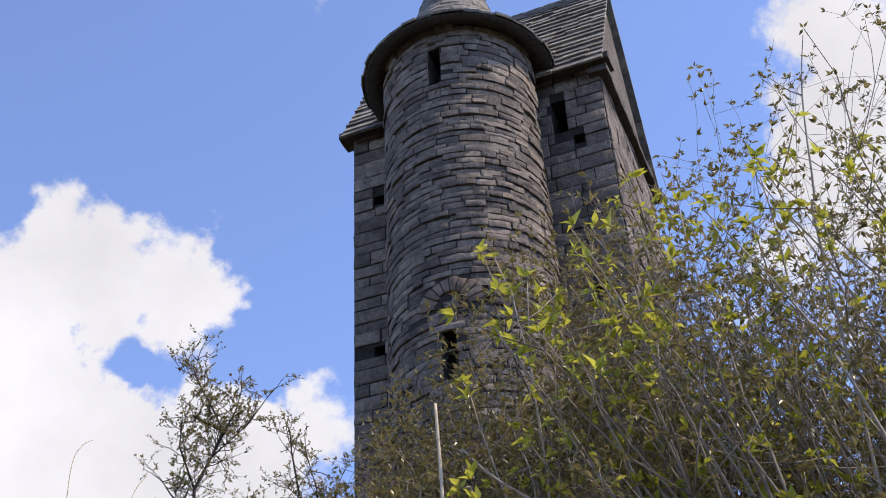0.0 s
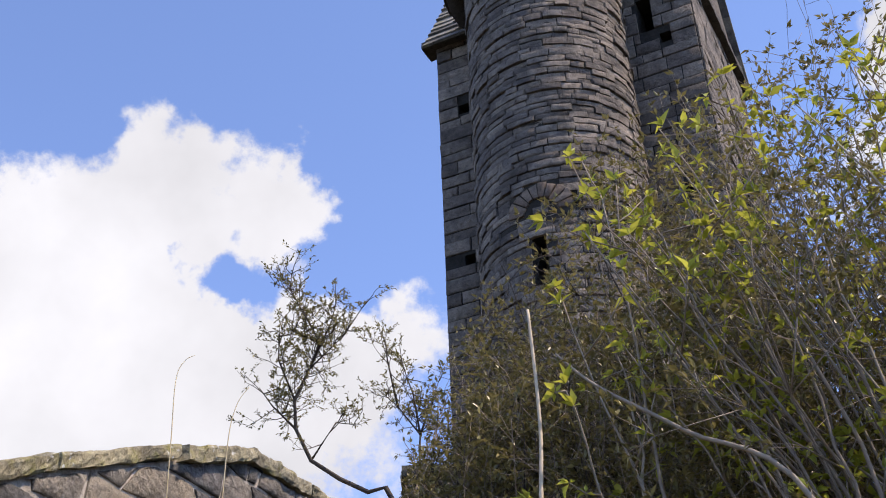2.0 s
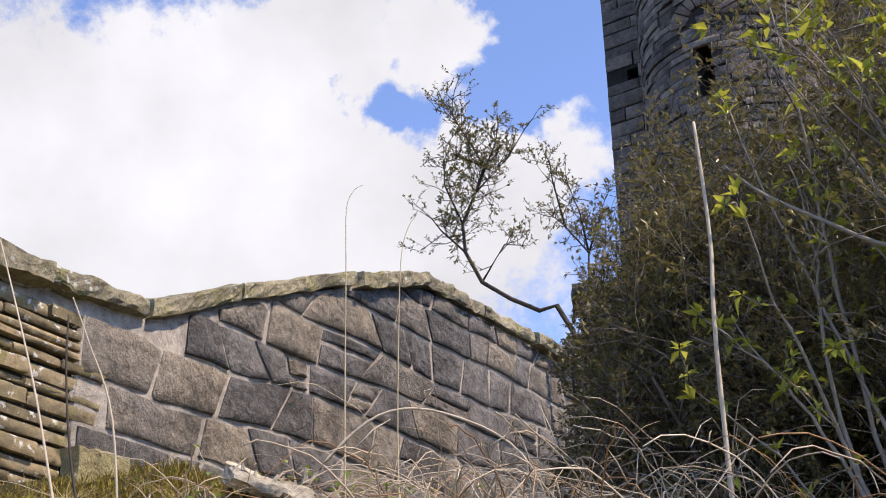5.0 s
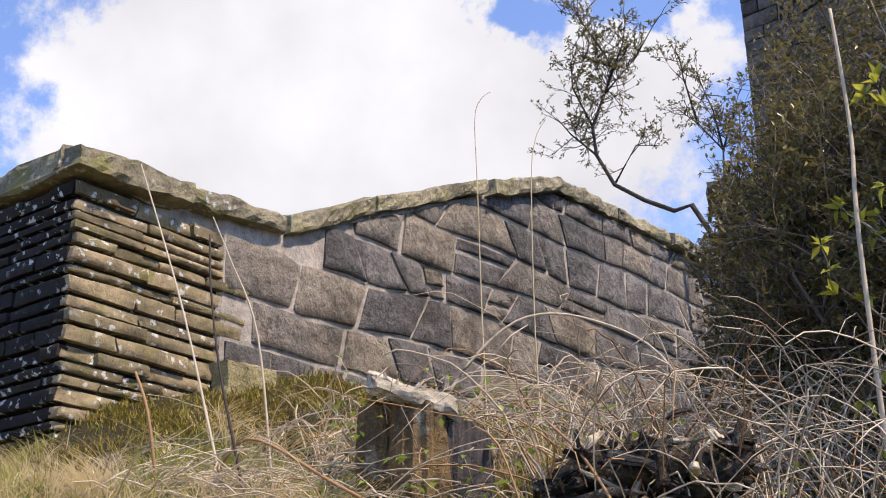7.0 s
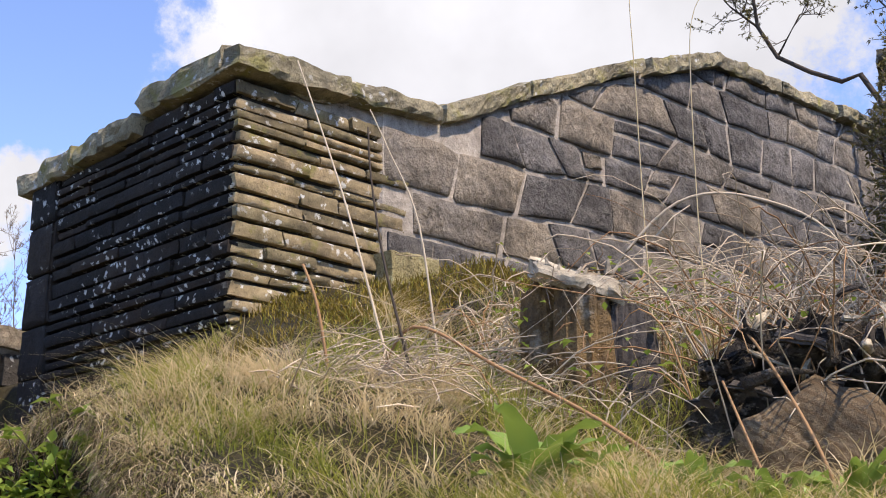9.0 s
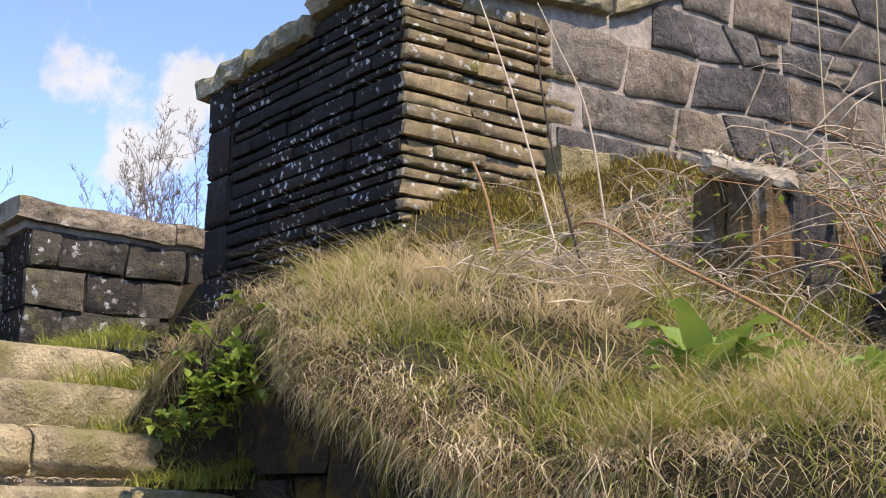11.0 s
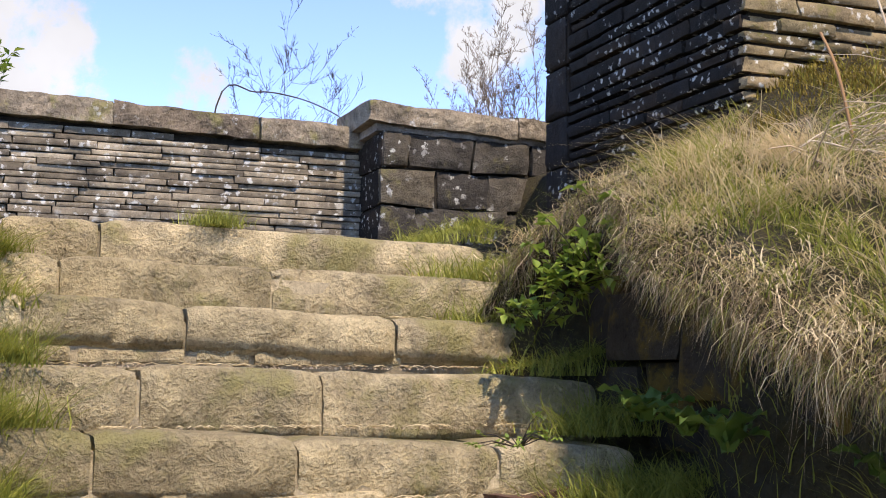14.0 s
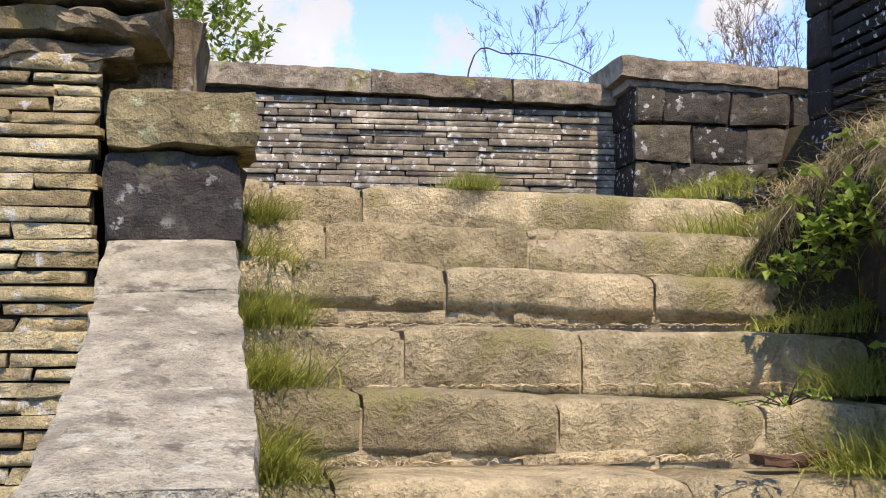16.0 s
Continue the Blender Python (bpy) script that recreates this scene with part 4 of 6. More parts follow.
        return TURRET + Vector((math.cos(a) * r, math.sin(a) * r, z))
    skin = Heap()
    zs = sorted({base, 5.0, EAVE + 0.2, *[q for s_ in slits for q in s_[2:]]})
    angs = [-math.pi + 2 * math.pi * i / seg for i in range(seg)] + [q for s_ in slits for q in (s_[0] - s_[1], s_[0] + s_[1])]
    angs = sorted(angs)
    for i in range(len(angs)):
        a0, a1 = angs[i], angs[(i + 1) % len(angs)] + (2 * math.pi if i == len(angs) - 1 else 0)
        if a1 - a0 < 1e-5:
            continue
        am = (a0 + a1) / 2
        for j in range(len(zs) - 1):
            zm = (zs[j] + zs[j + 1]) / 2
            if any(abs(am - s_[0]) < s_[1] and s_[2] < zm < s_[3] for s_ in slits):
                continue
            skin.add((on(a0, zs[j]), on(a1, zs[j]), on(a1, zs[j + 1]), on(a0, zs[j + 1])), ((0, 1, 2, 3),))
    for a, w, z0, z1 in slits:
        q = [on(a - w, z0), on(a + w, z0), on(a + w, z1), on(a - w, z1)]
        inn = [on(a - w, z0, -0.3), on(a + w, z0, -0.3), on(a + w, z1, -0.3), on(a - w, z1, -0.3)]
        skin.add(q + inn, ((0, 1, 5, 4), (1, 2, 6, 5), (2, 3, 7, 6), (3, 0, 4, 7)))
    part("turret_wall", skin, M_DARKJOINT, t, "", False)
    # turret facing stones, in courses; ones nearest to the lower slit are single pieces
    arch_a, arch_z, arch_r0, arch_r1 = math.radians(-106.5), 8.83, 0.20, 0.385
    zs = courses(5.4, EAVE + 0.05, 0.065, 0.112)
    rest, made = Heap(), 0
    for j in range(len(zs) - 1):
        zm = (zs[j] + zs[j + 1]) / 2
        us = cuts(0.0, 2 * math.pi * 0.93 * 0.72, 0.12, 0.40)
        shift = rng.random() * 0.3
        for i in range(len(us) - 1):
            a0 = math.radians(-230) + (us[i] + shift) / 0.93
            a1 = math.radians(-230) + (us[i + 1] + shift) / 0.93
            skip = False
            for a, w, z0, z1 in slits:
                if z0 - 0.02 < zm < z1 + 0.02:
                    if a0 < a - w < a1 and a1 < a + w + 0.06:
                        a1 = a - w - 0.004
                    elif a0 < a + w < a1 and a0 > a - w - 0.06:
                        a0 = a + w + 0.004
                    elif a0 >= a - w and a1 <= a + w:
                        skip = True
                    elif a0 < a - w and a1 > a + w:
                        a1 = a - w - 0.004
            da = ((a0 + a1) / 2 - arch_a) * 0.94
            if zm > arch_z - 0.05 and arch_r0 - 0.03 < math.hypot(da, (zm - arch_z) * 1.0) < arch_r1 + 0.02:
                skip = True
            if skip or a1 - a0 < 0.05:
                continue
            fn = lambda u, v, o: on(u, v, o)
            g = stone_points(None, None, None, None, a0 + 0.005, a1 - 0.005, zs[j] + 0.004, zs[j + 1] - 0.006, rng.uniform(0.006, 0.046), edge=0.010, rough=0.009, back=0.01, nu=4, nv=3, fn=fn)
            if 7.3 < zm < 9.6 and math.radians(-140) < a0 < math.radians(-45) and made < 298:
                h = Heap()
                h.add(*g)
                part("facing_stone", h, M_TURRET_P, t, "", True, on((a0 + a1) / 2, zm))
                made += 1
            else:
                rest.add(*g)
    tagged(part("curved_stonework", rest, M_TURRET, t, "rock-faced curved courses"), "", "", "", "stuff")
    # relieving arch of brown voussoirs
    n = 10
    for i in range(n):
        b0, b1 = math.radians(8 + 164 * i / n), math.radians(8 + 164 * (i + 0.86) / n)

        def fn(u, v, o):
            return on(arch_a - math.cos(u) * v / 0.94, arch_z + math.sin(u) * v, o)
        h = Heap()
        h.add(*stone_points(None, None, None, None, b1, b0, arch_r0 + rng.uniform(-0.015, 0.015), arch_r1 + rng.uniform(-0.03, 0.02), rng.uniform(0.02, 0.045), edge=0.012, rough=0.008, back=0.01, nu=3, nv=3, fn=fn))
        part("voussoir", h, M_ARCH, t, "dull brown arch stone", True, fn((b0 + b1) / 2, 0.29, 0))
    # sill under the lower slit
    h = Heap()
    h.add(*stone_points(None, None, None, None, slits[0][0] - 0.22, slits[0][0] + 0.22, 7.80, 7.90, 0.07, edge=0.015, rough=0.006, back=0.02, fn=lambda u, v, o: on(u, v, o)))
    part("sill", h, M_TURRET_P, t, "", True)
    # bell-cast conical roof
    prof = [(1.245, EAVE - 0.02), (0.98, EAVE + 0.20), (0.74, EAVE + 0.50), (0.55, EAVE + 0.95), (0.40, EAVE + 1.5), (0.23, EAVE + 2.2), (0.02, EAVE + 3.1)]
    cone, under = Heap(), Heap()
    rows = 26
    total = len(prof) - 1

    def pr(x):
        k = min(int(x * total), total - 1)
        q = x * total - k
        return prof[k][0] * (1 - q) + prof[k + 1][0] * q, prof[k][1] * (1 - q) + prof[k + 1][1] * q
    for r in range(rows):
        r0, z0 = pr(r / rows)
        r1, z1 = pr(min(1, (r + 1.25) / rows))
        cnt = max(7, int(2 * math.pi * r0 / 0.2))
        off = rng.random()
        for i in range(cnt):
            a0, a1 = 2 * math.pi * (i + off) / cnt, 2 * math.pi * (i + off + 0.97) / cnt
            th = rng.uniform(0.02, 0.04)
            rr = r0 + rng.uniform(-0.012, 0.012)
            P = lambda rad, a, z: TURRET + Vector((math.cos(a) * rad, math.sin(a) * rad, z))
            cone.add((P(rr, a0, z0), P(rr, a1, z0), P(r1, a1, z1), P(r1, a0, z1), P(rr + 0.01, a0, z0 + th), P(rr + 0.01, a1, z0 + th), P(r1 + 0.012, a1, z1 + 0.012), P(r1 + 0.012, a0, z1 + 0.012)),
                     ((1, 0, 4, 5), (5, 4, 7, 6), (2, 1, 5, 6), (0, 3, 7, 4), (0, 1, 2, 3)))
    tagged(part("turret_roof", cone, M_SLATE, t, "bell-cast conical stone-slate roof", False), "", "", "", "stuff")
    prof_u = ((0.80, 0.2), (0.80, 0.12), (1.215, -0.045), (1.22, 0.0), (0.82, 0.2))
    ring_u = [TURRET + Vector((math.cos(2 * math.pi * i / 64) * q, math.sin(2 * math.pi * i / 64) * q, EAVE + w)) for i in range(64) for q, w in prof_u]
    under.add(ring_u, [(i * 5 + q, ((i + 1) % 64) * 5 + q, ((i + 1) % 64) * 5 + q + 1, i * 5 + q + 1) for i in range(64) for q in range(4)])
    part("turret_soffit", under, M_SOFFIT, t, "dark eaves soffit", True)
    return t


build_tower()


def build_terrace_block():
    """End pier of the terrace wall by the tower's foot."""
    O = polar(7.35, 10.0)
    U = Vector((math.cos(radians(7)), math.sin(radians(7)), 0))
    w = thing("terrace_wall", O + UP * 3.5, "dark sooted stone terrace wall end under shrubs", "wall", "", "structure")
    back = Vector((-U.y, U.x, 0))
    c = Heap()
    prism(c, [O, O + U * 3.0, O + U * 3.0 + back * 0.5, O + back * 0.5], 2.4, 5.72)
    part("wall_core", c, M_DARKJOINT, w, "", False)
    zs = courses(3.6, 5.70, 0.18, 0.28)
    for j in range(len(zs) - 1):
        us = cuts(0.0, 2.6, 0.3, 0.6)
        for i in range(len(us) - 1):
            stone("block", w, M_SOOT_SHADE, O, U, UP, -back, us[i] + 0.008, us[i + 1] - 0.008, zs[j] + 0.008, zs[j + 1] - 0.008, rng.uniform(0.01, 0.03), edge=0.02, rough=0.01, back=0.03)
    h = Heap()
    h.add(*slab_box(O - U * 0.06 - back * 0.06 + UP * 5.72, U * 3.1, back * 0.6, UP * 0.1, rough=0.012, n=10, seed=600))
    part("coping_stone", h, M_QUOIN, w, "", False)


build_terrace_block()

# ---------------------------------------------------------------- grass


def scatter(n, s0, s1, l0, l1):
    ss, ll = nrg.uniform(s0, s1, n), nrg.uniform(l0, l1, n)
    z = ground_z(ss, ll)
    return ss, ll, np.stack([D2.x * ss + D1.x * ll, D2.y * ss + D1.y * ll, z - 0.01], -1)


def clumpy(ss, ll, f, ph):
    return 0.5 + 0.5 * np.sin(f * ss + ph + 1.7 * np.sin(f * 0.7 * ll)) * np.sin(f * 0.8 * ll - ph + 1.3 * np.sin(f * 0.6 * ss))


def tufts(centres, per, radius):
    """Blade feet gathered round tuft centres given as s, l arrays; also the outward heading of each blade."""
    n = len(centres[0])
    off = nrg.normal(0, 1, (n, per, 2)) * radius
    ss = (centres[0][:, None] + off[..., 0]).ravel()
    ll = (centres[1][:, None] + off[..., 1]).ravel()
    ox = D2.x * off[..., 0] + D1.x * off[..., 1]
    oy = D2.y * off[..., 0] + D1.y * off[..., 1]
    head = np.arctan2(oy, ox).ravel()
    z = ground_z(ss, ll)
    return ss, ll, np.stack([D2.x * ss + D1.x * ll, D2.y * ss + D1.y * ll, z - 0.01], -1), head


def edge_line(ss):
    return 1.74 + 0.10 * np.sin(2.3 * ss) + 0.05 * np.sin(5.9 * ss + 1.0) + 0.25 * ramp(2.4, 1.2, ss) + 0.25 * ramp(3.9, 4.6, ss) * ramp(6.5, 5.2, ss)


def turf_z(ss, ll):
    """Height of the turf's top, carried out over the hollow at the bank's edge."""
    inner = np.maximum(ll, edge_line(ss) + 0.30)
    return ground_z(ss, inner) - 0.30 * (inner - ll)


def on_plan(ss, ll, z):
    return np.stack([D2.x * ss + D1.x * ll, D2.y * ss + D1.y * ll, z], -1)


def build_turf_lip():
    """Matted turf that overhangs the hollow beside the steps."""
    S = np.arange(1.3, 4.45, 0.035)
    sect = ((0.50, 0.0), (0.30, 0.012), (0.12, 0.015), (0.0, 0.0), (-0.07, -0.035), (-0.085, -0.075), (-0.03, -0.115), (0.10, -0.14), (0.34, -0.26))
    h, m = Heap(), len(sect)
    for q in S:
        e = float(edge_line(q))
        wob = 0.05 * noise.noise(Vector((q * 3.1, 0.3, 0))) + 0.03 * noise.noise(Vector((q * 9, 1.3, 0)))
        for i, (dl, dz) in enumerate(sect):
            l = e + dl + (wob if dl < 0.2 else 0)
            k = noise.noise(Vector((q * 11, i * 2.3, 4.0))) * 0.016
            h.v.append(tuple(at(q, l + k, float(turf_z(q, e + dl)) + dz + k - (0.02 if dl > 0.2 else 0))))
    n = len(S)
    h.f = [(i * m + j, i * m + j + 1, (i + 1) * m + j + 1, (i + 1) * m + j) for i in range(n - 1) for j in range(m - 1)]
    tagged(part("turf_edge", h, M_EARTH), "overhanging mat of turf and roots above the hollow", "turf", "", "structure")


build_turf_lip()


def build_grass():
    out = math.atan2(-D1.y, -D1.x)
    down = math.atan2(-D1.y - D2.y, -D1.x - D2.x)
    # short green turf on the bank
    ss, ll = nrg.uniform(0.7, 5.9, 84000), nrg.uniform(1.55, 5.4, 84000)
    keep = (nrg.random(len(ss)) < 0.03 + 1.0 * clumpy(ss, ll, 5.0, 0.3) ** 2.6) & ~((ss > 3.6) & (ll > 2.6) & (nrg.random(len(ss)) < 0.7)) & ~((ss > 4.02) & (ll > 2.8)) & (ll > edge_line(ss) - 0.03)
    ss, ll = ss[keep], ll[keep]
    n = len(ss)
    blades("turf_grass", on_plan(ss, ll, turf_z(ss, ll) - 0.01), nrg.uniform(0, 6.28, n), nrg.uniform(0.2, 1.8, n), nrg.uniform(0.03, 0.13, n), nrg.uniform(0.0028, 0.0058, n), M_GRASS, "short green spring grass on the bank", None, 4)
    # low matted thatch between the tussocks
    for mat, nm, lab, n0 in ((M_THATCH, "thatch", "low matted thatch of withered grass", 40000), (M_GRASS, "turf_grass", "fine new grass in the thatch", 26000)):
        ss, ll = nrg.uniform(0.7, 5.6, n0), nrg.uniform(1.55, 5.0, n0)
        keep = ~((ss > 4.02) & (ll > 2.8)) & (ll > edge_line(ss) - 0.05) & ~((ss > 3.55) & (ll > 2.55) & (mat == M_GRASS))
        ss, ll = ss[keep], ll[keep]
        n = len(ss)
        blades(nm, on_plan(ss, ll, turf_z(ss, ll) - 0.005), nrg.uniform(0, 6.28, n), nrg.uniform(1.0, 3.5, n), nrg.uniform(0.012, 0.045, n), nrg.uniform(0.002, 0.0048, n), mat, lab, nrg.uniform(0, 0.012, n), 3, 0.01)
    # straw tussocks, each combed its own way
    m, per = 600, 60
    cs, cl = nrg.uniform(0.8, 5.3, m), nrg.uniform(1.75, 4.4, m)
    near_edge = np.exp(-((cl - edge_line(cs) - 0.3) / 0.5) ** 2)
    ok = (nrg.random(m) < (0.04 + 0.8 * (1 - clumpy(cs, cl, 5.0, 0.3)) ** 1.5 + 0.35 * near_edge)) & ~((cs > 3.95) & (cl > 2.75)) & (cl > edge_line(cs) + 0.02)
    cs, cl = cs[ok], cl[ok]
    m = len(cs)
    ss, ll, p, head = tufts((cs, cl), per, 0.045)
    p[:, 2] = turf_z(ss, ll) - 0.005
    n = len(p)
    comb = np.repeat(np.where(nrg.random(m) < 0.65, down, nrg.uniform(0, 6.28, m)) + nrg.normal(0, 0.7, m), per)
    hd = np.where(nrg.random(n) < 0.35, head, comb) + nrg.normal(0, 0.45, n)
    long = np.repeat(nrg.uniform(0.07, 0.20, m), per) * nrg.uniform(0.5, 1.4, n)
    blades("straw_grass", p, hd, nrg.uniform(0.6, 2.2, n), long, nrg.uniform(0.0024, 0.0056, n), M_STRAW, "dry straw-coloured grass tussocks lying on the bank", long * nrg.uniform(0.1, 0.75, n), 6, 0.022)
    # curtains of dead grass falling over the lip: s, spread, tussocks, length of fall
    for s0, wide, m, fall in ((3.98, 0.06, 12, 0.17), (3.72, 0.05, 6, 0.09), (3.42, 0.05, 8, 0.12), (3.0, 0.07, 11, 0.12), (2.76, 0.07, 9, 0.14), (2.42, 0.08, 11, 0.21), (2.12, 0.08, 11, 0.26), (1.8, 0.08, 9, 0.22), (1.5, 0.12, 9, 0.15), (4.5, 0.2, 16, 0.12)):
        per = 40
        cs = s0 + nrg.normal(0, wide, m)
        cl = edge_line(cs) + nrg.uniform(-0.09, 0.20, m)
        for mat, share, lab in ((M_STRAW, 1.0, "bleached dead grass hanging over the bank's edge"), (M_THATCH, 0.8, "brown withered grass hanging over the bank's edge")):
            k = max(3, int(per * share))
            ss, ll, p, head = tufts((cs, cl), k, 0.035)
            p[:, 2] = turf_z(ss, ll) + (0.005 if mat == M_STRAW else -0.05)
            n = len(p)
            drop = np.repeat(fall * nrg.uniform(0.3, 1.25, m), k) * nrg.uniform(0.15, 1.2, n)
            h = nrg.uniform(0.03, 0.12, n)
            reach = np.repeat(nrg.uniform(0.04, 0.16, m), k) * nrg.uniform(0.3, 1.7, n)
            hd = out + np.repeat(nrg.normal(0, 0.75, m), k) + nrg.normal(0, 0.85, n)
            blades("hanging_grass", p, hd, reach / h, h, nrg.uniform(0.0018, 0.0048, n), mat, lab, drop, 8, 0.03)
    m, per = 50, 42
    cs = nrg.uniform(1.3, 4.9, m)
    ss, ll, p, head = tufts((cs, edge_line(cs) + nrg.uniform(0.0, 0.3, m)), per, 0.045)
    p[:, 2] = turf_z(ss, ll)
    n = len(p)
    blades("edge_turf", p, out + nrg.normal(0, 1.1, n), nrg.uniform(0.4, 1.6, n), nrg.uniform(0.07, 0.19, n), nrg.uniform(0.0028, 0.0056, n), M_GRASS, "green grass along the bank's edge", nrg.uniform(0, 0.16, n), 5, 0.02)
    # tussocks on the rounded near end of the bank
    for mat, nm, lab, m in ((M_STRAW, "straw_tufts", "straw-coloured tussocks on the near end of the bank", 70), (M_GRASS, "green_tufts", "bright green tufts on the near end of the bank", 90)):
        per = 55
        cs = nrg.uniform(0.7, 2.0, m)
        cl = edge_line(cs) + np.where(cs > 1.45, nrg.uniform(0.08, 0.5, m), nrg.uniform(-0.15, 0.5, m))
        ss, ll, p, head = tufts((cs, cl), per, 0.05)
        p[:, 2] = np.where(ss > 1.3, np.maximum(p[:, 2], turf_z(ss, ll) - 0.03 - 0.7 * np.clip(edge_line(ss) - ll, 0, 1)), p[:, 2])
        n = len(p)
        blades(nm, p, out + nrg.normal(0, 1.1, n), nrg.uniform(0.3, 1.8, n), np.repeat(nrg.uniform(0.07, 0.2, m), per) * nrg.uniform(0.5, 1.2, n), nrg.uniform(0.0026, 0.0056, n), mat, lab, nrg.uniform(0, 0.14, n), 5, 0.02)
    # rank green grass at the foot of the shaded face, spilling over the ends of the steps
    m, per = 230, 42
    cs = np.where(nrg.random(m) < 0.72, nrg.uniform(1.5, 4.0, m), nrg.uniform(3.9, 5.4, m))
    cl = edge_line(cs) + np.where(cs < 3.3, nrg.uniform(-0.28, 0.10, m), nrg.uniform(-0.12, 0.08, m))
    ss, ll, p, head = tufts((cs, cl), per, 0.04)
    p[:, 2] = np.maximum(p[:, 2], np.minimum(1.19 + 0.172 * np.floor((np.clip(ss, 0, 4.7) - 2.78) / 0.332) - 0.015 + 0.25 * np.clip(ll - 1.62, 0, 0.4), 2.1))
    n = len(p)
    blades("face_grass", p, out + nrg.normal(0, 1.1, n), nrg.uniform(0.2, 1.8, n), np.repeat(np.where(cs < 3.3, nrg.uniform(0.07, 0.22, m), nrg.uniform(0.04, 0.10, m)), per) * nrg.uniform(0.4, 1.2, n), nrg.uniform(0.003, 0.006, n), M_GRASS, "rank green grass at the foot of the shaded bank", nrg.uniform(0, 0.12, n), 5, 0.02)
    # fringe on the front of the lip itself
    for mat, n, lab in ((M_STRAW, 1500, "dry fringe on the overhanging turf"), (M_GRASS, 2600, "green fringe on the overhanging turf"), (M_THATCH, 5500, "brown roots and stems under the overhanging turf")):
        ss = nrg.uniform(1.3, 4.45, n)
        u = nrg.random(n)
        ll = edge_line(ss) - 0.085 + 0.10 * np.abs(u - 0.55) + nrg.normal(0, 0.012, n)
        z = turf_z(ss, ll) + 0.01 - 0.12 * u
        blades("hanging_grass", on_plan(ss, ll, z), out + nrg.normal(0, 0.9, n), nrg.uniform(0.6, 2.2, n), nrg.uniform(0.02, 0.06, n), nrg.uniform(0.002, 0.005, n), mat, lab, nrg.uniform(0.03, 0.15, n), 5, 0.02)
    for mat, nm, lab, m in ((M_STRAW, "straw_tufts", "straw-coloured tufts on the slope below the dark wall", 110), (M_GRASS, "green_tufts", "green tufts on the slope below the dark wall", 170)):
        ss, ll, p, head = tufts((nrg.uniform(4.0, 5.3, m), nrg.uniform(1.95, 2.82, m)), 40, 0.04)
        ll_ok = ll < 2.84
        p, n = p[ll_ok], int(ll_ok.sum())
        blades(nm, p, out + nrg.normal(0, 0.9, n), nrg.uniform(0.3, 1.9, n), nrg.uniform(0.04, 0.13, n), nrg.uniform(0.003, 0.006, n), mat, lab, nrg.uniform(0, 0.08, n), 4)
    m = 110
    cs, cl = nrg.uniform(1.7, 3.5, m), nrg.uniform(2.6, 4.6, m)
    ss, ll, p, head = tufts((cs, cl), 45, 0.04)
    n = len(p)
    blades("tall_grass", p, head + nrg.normal(0, 0.5, n), nrg.uniform(0.1, 1.3, n), np.repeat(nrg.uniform(0.10, 0.24, m), 45) * nrg.uniform(0.6, 1.2, n), nrg.uniform(0.003, 0.006, n), M_GRASS, "tufts of tall green grass among dead stems", nrg.uniform(0, 0.06, n), 4)
    # green tufts at the foot of the bank and along both ends of the steps
    ss, ll, p = scatter(12000, 1.4, 4.5, 1.52, 1.95)
    keep = nrg.random(len(ss)) < (0.1 + 0.9 * clumpy(ss, ll, 4.0, 1.2)) * np.clip((ll - 1.52) / 0.25, 0, 1)
    ss, ll, p = ss[keep], ll[keep], p[keep]
    p[:, 2] = np.maximum(p[:, 2], 1.19 + 0.172 * np.floor((np.clip(ss, 0, 4.7) - 2.78) / 0.332) - 0.02)
    n = len(p)
    blades("verge_grass", p, nrg.uniform(0, 6.28, n), nrg.uniform(0.3, 1.8, n), nrg.uniform(0.04, 0.17, n), nrg.uniform(0.003, 0.0055, n), M_GRASS, "lush grass at the foot of the bank beside the steps")
    m, per = 190, 60
    cs = nrg.uniform(1.2, 4.3, m)
    cl = 0.03 + np.abs(nrg.normal(0.0, 0.07, m))
    off = nrg.normal(0, 0.035, (m, per, 2))
    ss, ll = (cs[:, None] + off[..., 0]).ravel(), np.maximum(0.025, (cl[:, None] + off[..., 1]).ravel())
    z = 1.19 + 0.172 * (ss - 2.95) / 0.332 - 0.02
    z = np.maximum(z - 0.06, 1.19 + 0.172 * np.floor((ss - 2.78) / 0.332) - 0.01)
    n = len(ss)
    blades("edge_grass", on_plan(ss, ll, z), math.atan2(D1.y - D2.y, D1.x - D2.x) + nrg.normal(0, 1.2, n), nrg.uniform(0.2, 1.6, n), np.repeat(nrg.uniform(0.07, 0.22, m), per) * nrg.uniform(0.5, 1.2, n), nrg.uniform(0.003, 0.006, n), M_GRASS, "green grass growing between steps and parapet", nrg.uniform(0, 0.07, n), 5, 0.015)
    # sparse bits in the joints under the risers
    ss = 2.78 + 0.332 * nrg.integers(-1, 6, 5000) - nrg.uniform(0.0, 0.05, 5000)
    ll = nrg.uniform(0.1, 1.6, 5000)
    keep = nrg.random(5000) < clumpy(ss * 3, ll, 6.0, 1.0) ** 3
    ss, ll = ss[keep], ll[keep]
    z = 1.19 + 0.172 * np.round((ss - 2.80) / 0.332 - 1 + 0.1) - 0.005
    p = np.stack([D2.x * ss + D1.x * ll, D2.y * ss + D1.y * ll, z], -1)
    n = len(p)
    blades("joint_grass", p, nrg.uniform(0, 6.28, n), nrg.uniform(1.2, 4.0, n), nrg.uniform(0.006, 0.022, n), nrg.uniform(0.002, 0.004, n), M_CANE, "thin dry grass in the joints of the steps")
    # one bushy tuft on the top step
    n = 700
    c = at(4.46, 0.86, 2.04)
